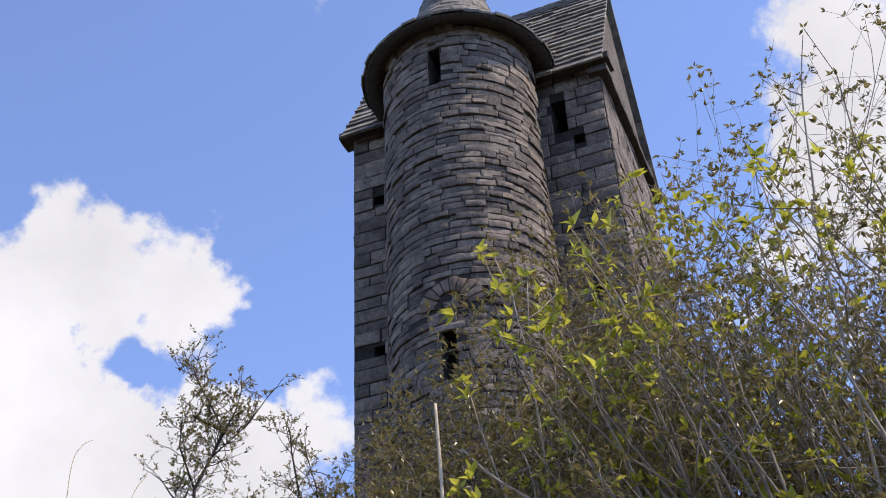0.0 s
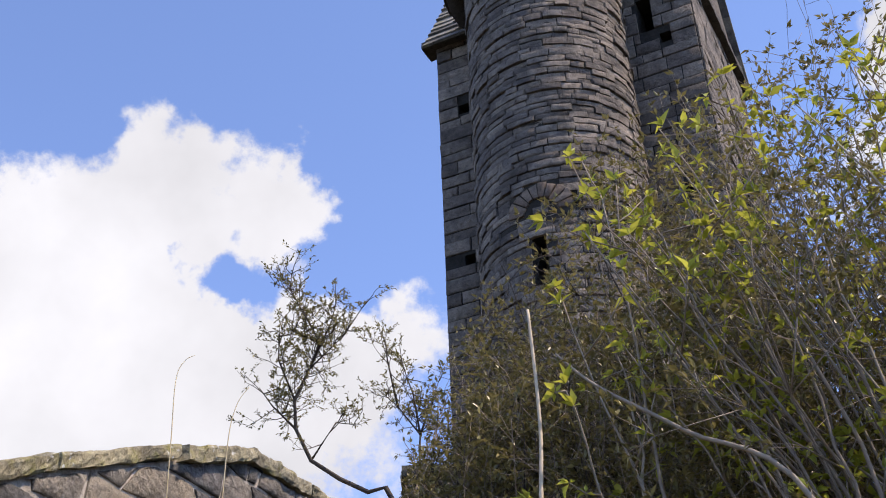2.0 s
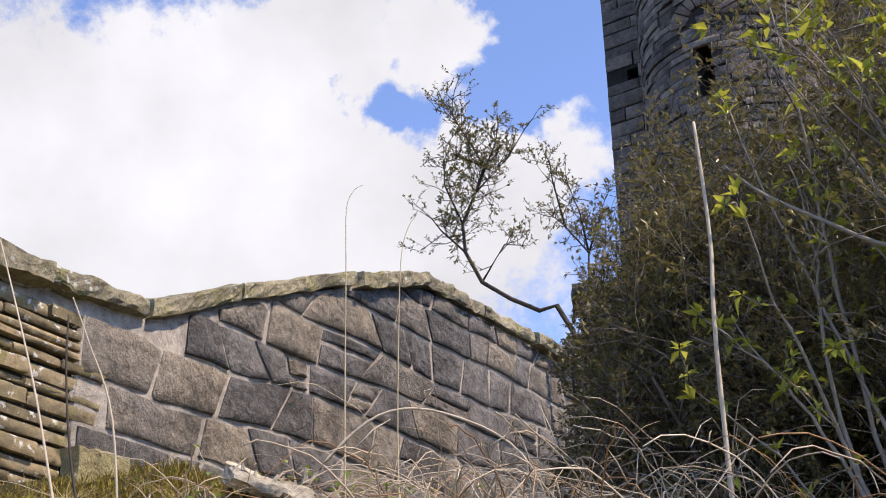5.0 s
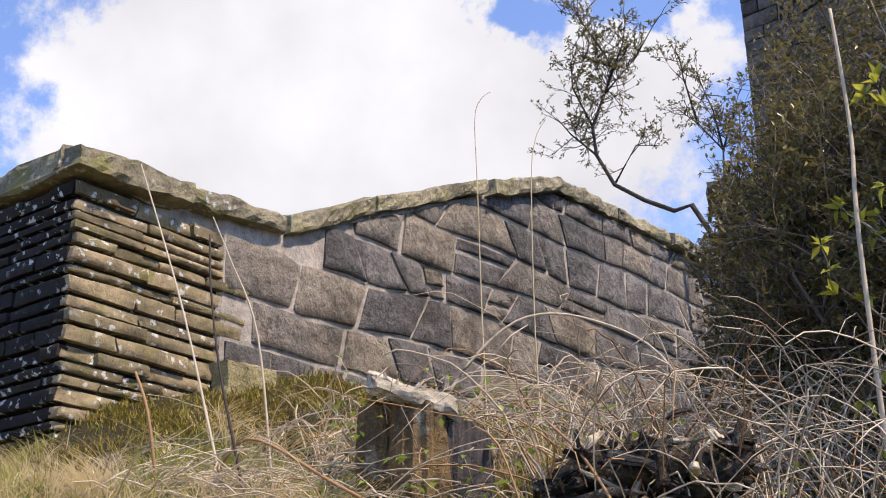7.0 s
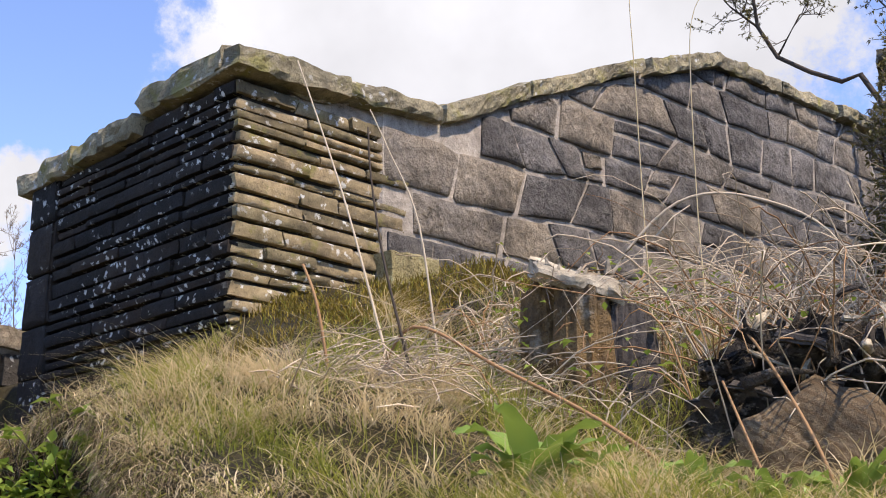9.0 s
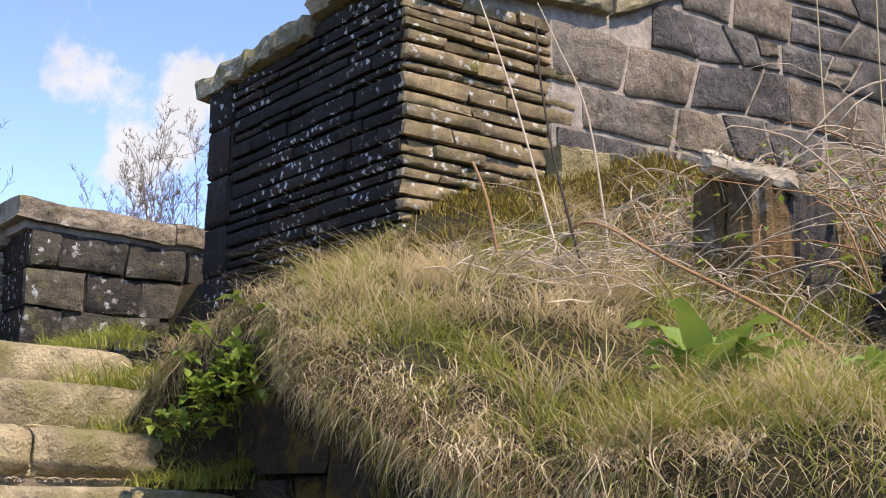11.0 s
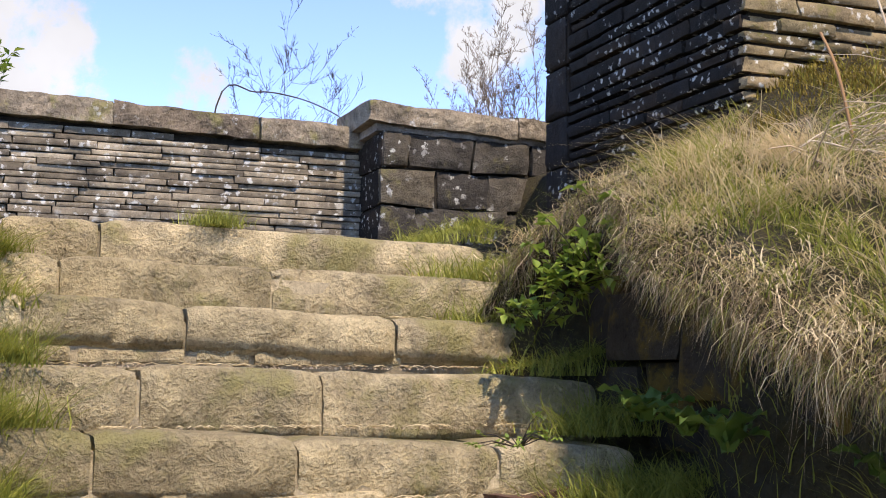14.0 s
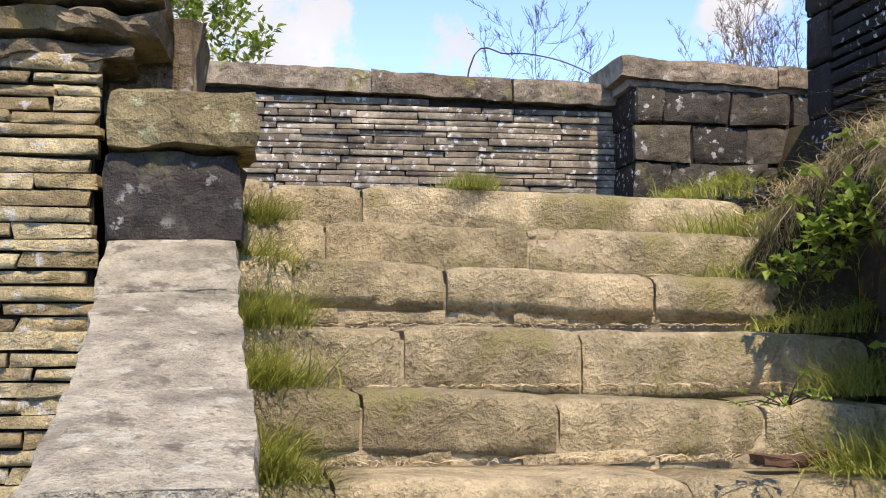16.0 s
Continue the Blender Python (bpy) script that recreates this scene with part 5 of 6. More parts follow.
    p = np.array([c.x, c.y, c.z]) + nrg.normal(0, 1, (n, 3)) * np.array([0.05, 0.05, 0.0])
    blades("grass_tuft", p, nrg.uniform(0, 6.28, n), nrg.uniform(0.3, 1.6, n), nrg.uniform(0.04, 0.09, n), nrg.uniform(0.002, 0.004, n), M_GRASS, "dark green grass tuft on the top step")
    # moss cushion at the pier's corner and along the wall's foot
    ss, ll, p = scatter(15000, 3.72, 4.1, 2.45, 4.4)
    n = len(p)
    keep = nrg.random(n) < clumpy(ss, ll, 6.0, 0.5)
    p = p[keep]
    n = len(p)
    p[:, 2] += nrg.uniform(0, 0.03, n)
    blades("moss", p, nrg.uniform(0, 6.28, n), nrg.uniform(0.2, 1.2, n), nrg.uniform(0.02, 0.05, n), nrg.uniform(0.004, 0.008, n), M_MOSS, "golden moss along the wall's foot")
    # grass behind the landing wall
    n = 260
    ll, ss = nrg.uniform(-0.3, 3.6, n), nrg.uniform(7.9, 8.6, n)
    p = np.stack([D2.x * ss + D1.x * ll, D2.y * ss + D1.y * ll, 0 * ss + 1.95], -1)
    blades("tall_grass", p, nrg.uniform(0, 6.28, n), nrg.uniform(0.1, 0.45, n), nrg.uniform(1.0, 1.45, n), nrg.uniform(0.004, 0.007, n), M_STRAW, "tall dry grass behind the landing wall", None, 5)


build_grass()


# ---------------------------------------------------------------- shrubs
def grow(heap, tips, r, p, d, length, radius, depth, spread, bend, up=0.25, kids=(2, 4), shrink=0.68, sides=4, thin=0.0012, room=None):
    """A limb with side limbs; tips gathers the ends and nodes where leaves sit."""
    n = 5
    pts, rad = [p.copy()], [radius]
    q, dd = p.copy(), d.normalized()
    for i in range(n):
        dd = (dd + Vector((r.gauss(0, bend), r.gauss(0, bend), r.gauss(0, bend) + up * 0.12))).normalized()
        q = q + dd * (length / n)
        if room is not None and not room(q) and len(pts) > 1:
            break
        pts.append(q.copy())
        rad.append(max(thin, radius * (1 - 0.55 * (i + 1) / n)))
    n = len(pts) - 1
    tube(heap, pts, rad, sides if depth > 0 else 3)
    if depth == 0:
        for i in range(max(1, n - 3), n + 1):
            tips.append((pts[i], (pts[i] - pts[i - 1]).normalized()))
        return
    for _ in range(r.randint(*kids)):
        i = r.randint(min(2, n), n)
        t = pts[i]
        if room is not None and not room(t):
            continue
        side = Vector((r.gauss(0, 1), r.gauss(0, 1), r.gauss(0, 1) + up)).normalized()
        nd = (dd * (1 - spread) + side * spread).normalized()
        grow(heap, tips, r, t, nd, length * shrink * r.uniform(0.7, 1.15), rad[i] * 0.72, depth - 1, spread, bend, up, kids, shrink, sides, thin, room)
    tips.append((pts[-1], dd))


def ground_at(v):
    a, b = to_sl(v.x, v.y)
    return float(ground_z(a, b))


def spot(yaw, el, dist):
    """A point at a heading, an angle above eye level and a plan distance from the camera's spot."""
    return polar(yaw, dist, EYE[2] + dist * math.tan(radians(el)))


def dress(t, tips, r, leaf_mat, per, size, keep, broad):
    leaves = Heap()
    for p, d in tips:
        if r.random() > keep:
            continue
        for _ in range(per):
            e = (d * 0.7 + Vector((r.gauss(0, 0.6), r.gauss(0, 0.6), r.gauss(0.1, 0.5)))).normalized()
            sz = size * r.uniform(0.55, 1.25)
            leaf(leaves, p + e * 0.004, e, Vector((r.gauss(0, 0.4), r.gauss(0, 0.4), 1)), sz, sz * broad, r.uniform(0.05, 0.35), r.uniform(0, 0.4))
    if leaves.v:
        part("foliage", leaves, leaf_mat, t)


def shrub(name, label, seed, yaw, dist, stems, length, radius, depth, lean, spread, leaf_mat, twig_mat, per, size, keep=1.0, kids=(2, 4), up=0.25, bend=0.10, broad=0.5, group="", top=99.0, shrink=0.68, fan=0.3, girth=0.62):
    """A many-stemmed shrub rooted at a heading and distance. lean: (heading, amount) of the way it grows; per: leaves at a node; top: height of its crown."""
    r = random.Random(seed)
    foot = polar(yaw, dist)
    foot.z = ground_at(foot) - 0.05
    t = thing(name, foot, label, "shrub", group)
    wood, tips = Heap(), []
    a = radians(lean[0])
    way = Vector((-math.sin(a), math.cos(a), 0)) * lean[1]
    wide = (top - foot.z) * girth

    def room(q):
        h = (q.z - foot.z) / (top - foot.z)
        flat = (Vector((q.x, q.y, 0)) - Vector((foot.x, foot.y, 0)) - way * h * (top - foot.z)).length / wide
        return h * h + flat * flat < 1.0 + 0.12 * math.sin(q.x * 9 + seed) * math.sin(q.y * 7)
    for i in range(stems):
        p = foot + Vector((r.gauss(0, 0.16), r.gauss(0, 0.16), 0))
        d = Vector((r.gauss(0, fan), r.gauss(0, fan * 0.8), 1)) + way
        grow(wood, tips, r, p, d, length * r.uniform(0.75, 1.15), radius * r.uniform(0.7, 1.2), depth, spread, bend, up, kids, shrink, 4, 0.0012, room)
    part("wood", wood, twig_mat, t)
    dress(t, tips, r, leaf_mat, per, size, keep, broad)
    return t


def elder_bush(seed, yaw, dist, count, yaws, twig_mat):
    """Arching pale shoots that lean over to one side, with leaf clusters on short spurs."""
    r = random.Random(seed)
    foot = polar(yaw, dist)
    foot.z = ground_at(foot) - 0.05
    t = thing("elder_bush", foot, "young elder bush with lime-green leaf clusters on pale arching shoots", "shrub", "elder bushes on the bank")
    wood, green = Heap(), Heap()

    def cluster(p, d, size):
        for _ in range(r.randint(5, 8)):
            e = (d * 0.5 + Vector((r.gauss(0, 0.6), r.gauss(0, 0.6), r.gauss(0.15, 0.5)))).normalized()
            sz = size * r.uniform(0.5, 1.1)
            leaf(green, p + e * 0.004, e, Vector((r.gauss(0, 0.4), r.gauss(0, 0.4), 1)), sz, sz * 0.46, r.uniform(0.05, 0.35), r.uniform(0, 0.5))

    for _ in range(count):
        ty = r.uniform(*yaws)
        te = float(np.interp(ty, (-28, -24, -18, -14, -10, -7, -3, 0, 4), (37, 38.5, 39.3, 38.3, 39.3, 37.3, 34.5, 30, 27))) - 12.0 * r.random() ** 1.4
        tip = spot(ty, te, dist + r.uniform(-0.45, 0.3))
        base = foot + Vector((r.gauss(0, 0.18), r.gauss(0, 0.14), 0))
        rise = tip.z - base.z
        knee = base.lerp(tip, r.uniform(0.1, 0.45)) + UP * (rise * r.uniform(0.15, 0.38)) + Vector((r.gauss(0, 0.14), r.gauss(0, 0.1), 0))
        n, pts = 16, []
        for i in range(n + 1):
            q = i / n
            pts.append(base * (1 - q) ** 2 + knee * (2 * q * (1 - q)) + tip * (q * q) + Vector((math.sin(q * 7 + ty), math.cos(q * 6 + te), math.sin(q * 9 + te))) * 0.022 + Vector((r.gauss(0, 1), r.gauss(0, 1), r.gauss(0, 1))) * 0.007)
        tube(wood, pts, [0.0085 * (1 - q / n) + 0.0026 for q in range(n + 1)], 5)
        for i in range(6, n + 1):
            d = (pts[i] - pts[i - 1]).normalized()
            for _k in range(r.choice((0, 1, 1))):
                side = (d * 0.45 + Vector((r.gauss(0, 1), r.gauss(0, 1), r.gauss(0.35, 0.6))).normalized() * 0.8).normalized()
                if r.random() < 0.36:
                    ln = r.uniform(0.15, 0.36)
                    q1, q2 = pts[i] + side * ln * 0.5 + UP * 0.01, pts[i] + side * ln + UP * 0.05
                    tube(wood, [pts[i], q1, q2], [0.0042, 0.0032, 0.002], 4)
                    cluster(q1, side, 0.05)
                    cluster(q2, side, 0.065)
                else:
                    ln = r.uniform(0.02, 0.07)
                    tube(wood, [pts[i], pts[i] + side * ln], [0.0028, 0.002], 3)
                    cluster(pts[i] + side * ln, side, r.uniform(0.045, 0.066))
        cluster(tip, (pts[-1] - pts[-3]).normalized(), 0.07)
    part("wood", wood, twig_mat, t)
    part("foliage", green, M_LIME, t)


for sd, yw, ds, ct, yr, mt in ((21, -8, 4.2, 6, (-5, 2.5), M_TWIG), (22, -16, 4.3, 20, (-12, -2.5), M_BARETWIG), (23, -22, 4.4, 21, (-19, -8), M_TWIG), (24, -29, 4.5, 19, (-27, -15), M_BARETWIG)):
    elder_bush(sd, yw, ds, ct, yr, mt)
for sd, yw, ds, top, girth in ((31, -5, 6.4, 5.3, 0.5), (32, -1.5, 6.7, 5.3, 0.38), (33, -8, 6.2, 5.9, 0.5), (34, 2.2, 7.2, 5.85, 0.26), (47, 2.6, 6.3, 4.75, 0.34), (48, -1.0, 6.0, 4.7, 0.45), (35, -14, 6.0, 6.0, 0.6), (36, -19, 6.2, 6.35, 0.6), (37, -25, 6.0, 6.5, 0.6), (38, -11, 5.2, 4.6, 0.6), (39, -4, 5.4, 3.9, 0.6), (40, 0.8, 5.8, 4.2, 0.42), (43, -20, 5.4, 5.2, 0.6), (44, -16.5, 5.8, 6.0, 0.6), (45, -13.5, 6.6, 6.3, 0.6), (46, -22.5, 5.6, 6.2, 0.55)):
    shrub("gorse_shrub", "dense fine-leaved olive shrub with brown twiggy inside", sd, yw, ds, 7, (top - 2.2) * 0.55, 0.018, 4, (0, 0.02), 0.55, M_OLIVE, M_BARETWIG if sd % 3 else M_DARKTWIG, 4, 0.035, 0.8, (3, 5), 0.3, 0.15, 0.42, "dense shrubs under the tower", top, 0.68, 0.35, girth)


def build_thin_shrub():
    """An open shrub that reaches out over the wall's end, its crown tufted with small leaves."""
    r = random.Random(5)
    d = 9.3
    foot = polar(6.6, d + 0.3)
    foot.z = ground_at(foot)
    t = thing("thin_shrub", foot, "thin open shrub with small olive leaves against the sky", "shrub")
    wood, tips = Heap(), []
    stem = [foot, spot(7.0, 20, d), spot(8.45, 22.5, d), spot(9.3, 22.3, d), spot(10.7, 22.9, d), spot(12.1, 23.7, d), spot(12.9, 25.1, d), spot(13.0, 26.4, d), spot(12.3, 27.8, d), spot(11.8, 29.0, d), spot(12.6, 30.2, d), spot(13.4, 31.3, d), spot(13.4, 32.1, d)]
    tube(wood, stem, [0.028, 0.024, 0.021, 0.019, 0.018, 0.017, 0.015, 0.013, 0.011, 0.009, 0.007, 0.005, 0.003], 6)
    limbs = [[stem[6], spot(14.1, 26.1, d), spot(14.8, 26.9, d)], [stem[8], spot(10.6, 29.3, d), spot(9.3, 31.0, d)], [stem[9], spot(13.3, 29.5, d)], [stem[8], spot(11.2, 30.0, d), spot(10.9, 31.3, d)],
             [stem[7], spot(13.9, 28.2, d), spot(13.9, 29.6, d)], [stem[5], spot(10.9, 25.4, d), spot(9.9, 25.3, d)],
             [stem[1], spot(6.7, 24.8, d), spot(7.8, 26.1, d), spot(8.8, 26.9, d)], [spot(6.7, 24.8, d), spot(7.0, 26.6, d), spot(7.5, 27.9, d)], [spot(6.7, 24.8, d), spot(5.6, 27.4, d)], [spot(7.8, 26.1, d), spot(8.3, 28.2, d), spot(8.4, 29.1, d)]]
    for line in limbs:
        tube(wood, line, [0.011 * (1 - 0.75 * i / (len(line) - 1)) for i in range(len(line))], 5)
    for line, n0, k in [(stem, 7, 60)] + [(q, 1, 16) for q in limbs[:5]] + [(limbs[5], 1, 8)] + [(q, 1, 13) for q in limbs[6:]]:
        for _ in range(k):
            i = r.randint(n0, len(line) - 1)
            p = line[i - 1].lerp(line[i], r.random())
            grow(wood, tips, r, p, Vector((r.gauss(0, 0.6), r.gauss(0, 0.5), r.gauss(0.45, 0.5))), r.uniform(0.12, 0.27), 0.005, 1, 0.5, 0.16, 0.4, (3, 4), 0.6, 3, 0.0016)
    part("wood", wood, M_DARKTWIG, t)
    dress(t, tips, r, M_OLIVE, 3, 0.032, 0.8, 0.42)


build_thin_shrub()


# ---------------------------------------------------------------- saplings behind the landing wall
def sapling(label, seed, yaw, dist, top_el, stems, fan, leafy=0, mat=M_BARETWIG, depth=3):
    r = random.Random(seed)
    foot = polar(yaw, dist)
    foot.z = ground_at(foot)
    t = thing("sapling", foot, label, "sapling")
    wood, tips = Heap(), []
    h = EYE[2] + dist * math.tan(radians(top_el)) - foot.z
    for _ in range(stems):
        d = Vector((r.gauss(0, fan), r.gauss(0, fan), 1))
        grow(wood, tips, r, foot + Vector((r.gauss(0, 0.12), r.gauss(0, 0.12), 0)), d, h * r.uniform(0.65, 1.0), 0.0055, depth, 0.50, 0.07, 0.45, (6, 10), 0.32, 4, 0.0012)
    part("wood", wood, mat, t)
    if leafy:
        dress(t, tips, r, M_HERB, leafy, 0.06, 0.7, 0.55)


sapling("bare brown sapling behind the wall", 61, 59.0, 8.6, 14.6, 2, 0.05, 0, M_DARKTWIG)
sapling("clump of bare pale twigs behind the wall", 62, 51.8, 8.9, 13.6, 5, 0.2)
sapling("clump of bare pale twigs behind the wall", 63, 49.6, 8.9, 15.8, 5, 0.18)
sapling("clump of bare pale twigs behind the wall", 64, 47.8, 9.2, 15.2, 4, 0.16)
sapling("leafy green sapling behind the wall", 65, 73.2, 8.3, 14.4, 6, 0.13, 3, M_TWIG, 2)
sapling("leafy green sapling behind the wall", 66, 75.5, 8.3, 14.2, 4, 0.12, 3, M_TWIG, 2)


def cane(name, label, pts, r0, r1, mat, category="stem", sides=5, group=""):
    """One stalk through given points, smoothed, thinning to its tip."""
    pts = [Vector(p) for p in pts]
    fine = []
    for i in range(len(pts) - 1):
        a, b, c, d = pts[max(i - 1, 0)], pts[i], pts[i + 1], pts[min(i + 2, len(pts) - 1)]
        for k in range(6):
            t = k / 6
            fine.append(0.5 * (2 * b + (c - a) * t + (2 * a - 5 * b + 4 * c - d) * t * t + (3 * b - a - 3 * c + d) * t ** 3))
    fine.append(pts[-1])
    h = Heap()
    n = len(fine)
    tube(h, fine, [r0 + (r1 - r0) * i / (n - 1) for i in range(n)], sides)
    return tagged(part(name, h, mat, None, "", True, pts[0]), label, category, group)


def grounded(yaw, dist):
    p = polar(yaw, dist)
    p.z = ground_at(p) - 0.02
    return p


cane("bramble_cane", "arching dark bramble cane over the landing wall", [grounded(63.5, 8.0), spot(62.6, 12.2, 7.9), spot(60.8, 12.9, 7.9), spot(58.9, 12.7, 7.9), spot(57.3, 12.1, 7.9), spot(56.3, 11.4, 7.9)], 0.006, 0.003, M_DARKTWIG)
# tall single stalks in front of the front wall
cane("dry_stalk", "tall straight dry hogweed stalk", [grounded(1.1, 3.9), spot(1.0, 20, 3.9), spot(0.7, 25, 3.95), spot(0.85, 30.2, 4.0)], 0.009, 0.006, M_CANE, "stalk")
cane("grass_stalk", "thin bent dry grass stalk", [grounded(18.6, 4.6), spot(18.8, 17, 4.6), spot(18.9, 24, 4.6), spot(18.95, 27, 4.6), spot(18.6, 27.9, 4.6), spot(18.1, 28.2, 4.6)], 0.003, 0.0012, M_STRAW, "stalk")
cane("grass_stalk", "thin bent dry grass stalk", [grounded(16.1, 4.5), spot(16.3, 17, 4.5), spot(16.2, 24, 4.5), spot(15.9, 26, 4.5), spot(15.3, 26.9, 4.5)], 0.003, 0.0012, M_STRAW, "stalk")
cane("leaning_stalk", "long pale dry stalk leaning on the pier", [grounded(30.6, 4.05), spot(31.4, 12.4, 4.1), spot(33.2, 18.5, 4.25), spot(35.5, 24.4, 4.5)], 0.0065, 0.0025, M_CANE, "stalk")
cane("leaning_stalk", "pale dry stalk leaning by the wall", [grounded(28.5, 4.3), spot(29.5, 17, 4.35), spot(31.0, 20.5, 4.4), spot(31.9, 22.3, 4.45)], 0.005, 0.002, M_CANE, "stalk")
cane("rose_stem", "brown upright thorny stem with few leaves", [grounded(29.6, 3.9), spot(30.2, 11.5, 3.9), spot(31.2, 15.5, 3.95), spot(31.8, 19.0, 4.0), spot(32.0, 21.5, 4.05)], 0.006, 0.003, M_DARKTWIG, "stalk")
cane("cut_cane", "russet cut cane lying across the bank", [grounded(31.5, 4.05), spot(29.8, 12.4, 3.9), spot(25.6, 10.4, 3.7), spot(21.2, 8.0, 3.45), spot(17.2, 5.0, 3.3)], 0.005, 0.0065, M_RUSSET, "stalk")
cane("cut_cane", "russet cut cane standing in the bank", [grounded(10.9, 3.1), spot(12.2, 7.5, 3.2), spot(14.2, 11.3, 3.4), spot(16.0, 13.2, 3.6)], 0.0055, 0.0035, M_RUSSET, "stalk")
cane("cut_cane", "russet cut cane standing in the bank", [grounded(13.6, 3.05), spot(14.6, 6.5, 3.15), spot(15.7, 9.6, 3.3)], 0.005, 0.0035, M_RUSSET, "stalk")
cane("russet_stem", "orange-brown stem hanging from the bank's edge", [spot(35.9, 2.4, 2.75), spot(35.3, 0.6, 2.7), spot(34.7, -1.9, 2.66)], 0.005, 0.003, M_RUSSET, "stalk")
cane("russet_stem", "short russet stem on the bank", [grounded(33.6, 4.0), spot(34.3, 13.4, 4.0), spot(35.0, 15.2, 4.05)], 0.006, 0.005, M_RUSSET, "stalk")
cane("bramble_cane", "arching pale bramble cane by the wall", [grounded(21.5, 4.7), spot(20.5, 14.5, 4.6), spot(17.2, 17.7, 4.6), spot(13.5, 17.6, 4.6), spot(10.0, 15.2, 4.6), grounded(8.2, 4.6)], 0.007, 0.004, M_CANE)
cane("bare_branch", "grey bare branch across the shrubs", [grounded(-16, 3.9), spot(-11.8, 20.1, 3.95), spot(-6.3, 24.1, 4.0), spot(-2.3, 26.5, 4.05), spot(-0.4, 28.1, 4.1)], 0.012, 0.004, M_TWIG, "branch")
cane("straight_sapling", "tall bare twig standing above the bushes", [grounded(-19.5, 4.2), spot(-20.5, 33.8, 4.2), spot(-21.0, 37.0, 4.2), spot(-21.86, 41.2, 4.2), spot(-22.9, 43.7, 4.2)], 0.008, 0.002, M_TWIG, "sapling")
cane("straight_sapling", "forked bare twig standing above the bushes", [spot(-21.86, 41.2, 4.2), spot(-21.2, 41.6, 4.2), spot(-20.3, 42.4, 4.2)], 0.004, 0.0015, M_TWIG, "sapling")


def build_brambles():
    """Tangle of dead bramble, bracken and dry stems under the wall and the shrubs."""
    r = random.Random(77)
    h1, h2 = Heap(), Heap()
    for k in range(1500):
        yaw = r.uniform(-12, 27)
        dist = r.uniform(3.5, 5.3) if yaw > 8 else r.uniform(3.4, 5.6)
        p = grounded(yaw, dist)
        if yaw > 17 and dist < 4.2 and r.random() < 0.7:
            continue
        tall = r.uniform(0.12, 0.72) * (1.0 if yaw > 6 else 1.25) * (0.62 if yaw > 17 else 1.0)
        a = r.uniform(0, 6.28)
        out = tall * r.uniform(0.3, 1.7)
        e = Vector((math.cos(a), math.sin(a), 0)) * out
        m = Vector((r.gauss(0, 0.05), r.gauss(0, 0.05), 0))
        pts = [p, p + e * 0.3 + UP * tall * 0.7 + m, p + e * 0.65 + UP * tall * r.uniform(0.75, 1.0) - m, p + e + UP * tall * r.uniform(0.2, 0.9)]
        rad = r.uniform(0.0014, 0.0048)
        fine = []
        for i in range(11):
            q = i / 10
            w = (1 - q)
            fine.append(pts[0] * w ** 3 + pts[1] * (3 * q * w * w) + pts[2] * (3 * q * q * w) + pts[3] * q ** 3 + Vector((r.gauss(0, 1), r.gauss(0, 1), r.gauss(0, 1))) * 0.0045)
        tube(h1 if r.random() < 0.68 else h2, fine, [rad * (1 - 0.055 * i) for i in range(11)], 4)
        for _ in range(r.choice((0, 0, 1, 2))):
            i = r.randint(3, 8)
            e2 = Vector((r.gauss(0, 1), r.gauss(0, 1), r.gauss(0.2, 0.7))).normalized() * r.uniform(0.05, 0.16)
            tube(h1, [fine[i], fine[i] + e2 * 0.5 + UP * 0.01, fine[i] + e2], [rad * 0.6, rad * 0.5, rad * 0.3], 3)
    tagged(part("bramble_tangle", h1, M_CANE), "tangle of dead pale bramble and bracken stems", "bramble", "", "stuff")
    tagged(part("russet_tangle", h2, M_RUSSET), "russet dead stems among the brambles", "bramble", "", "stuff")
    g = Heap()
    for k in range(900):
        p = grounded(r.uniform(-10, 26), r.uniform(3.6, 5.3))
        p.z += r.uniform(0.03, 0.4)
        leaf(g, p, Vector((r.gauss(0, 1), r.gauss(0, 1), r.gauss(0.3, 0.6))), UP, r.uniform(0.02, 0.05), r.uniform(0.012, 0.028))
    tagged(part("bramble_foliage", g, M_HERB), "scattered small green bramble leaves", "bramble", "", "stuff")
    # flattened bracken straw below the pier
    h3 = Heap()
    for k in range(330):
        p = grounded(r.gauss(29, 3.6), r.gauss(4.05, 0.25))
        a, ln = r.gauss(0.2, 0.9), r.uniform(0.12, 0.45)
        e = Vector((math.cos(a), math.sin(a), r.gauss(0.12, 0.22))) * ln
        u, v = UP * r.uniform(0.01, 0.08), UP * r.uniform(0.02, 0.10)
        wid = r.uniform(0.0012, 0.003)
        tube(h3, [p + u, p + e * 0.25 + u * 0.4 + v * 0.6, p + e * 0.5 + v, p + e * 0.75 + v * 0.7, p + e + UP * 0.02], [wid, wid, wid * 0.95, wid * 0.85, wid * 0.6], 4)
    tagged(part("bracken_litter", h3, M_CANE), "flattened dry bracken litter under the pier", "bracken", "", "stuff")


build_brambles()


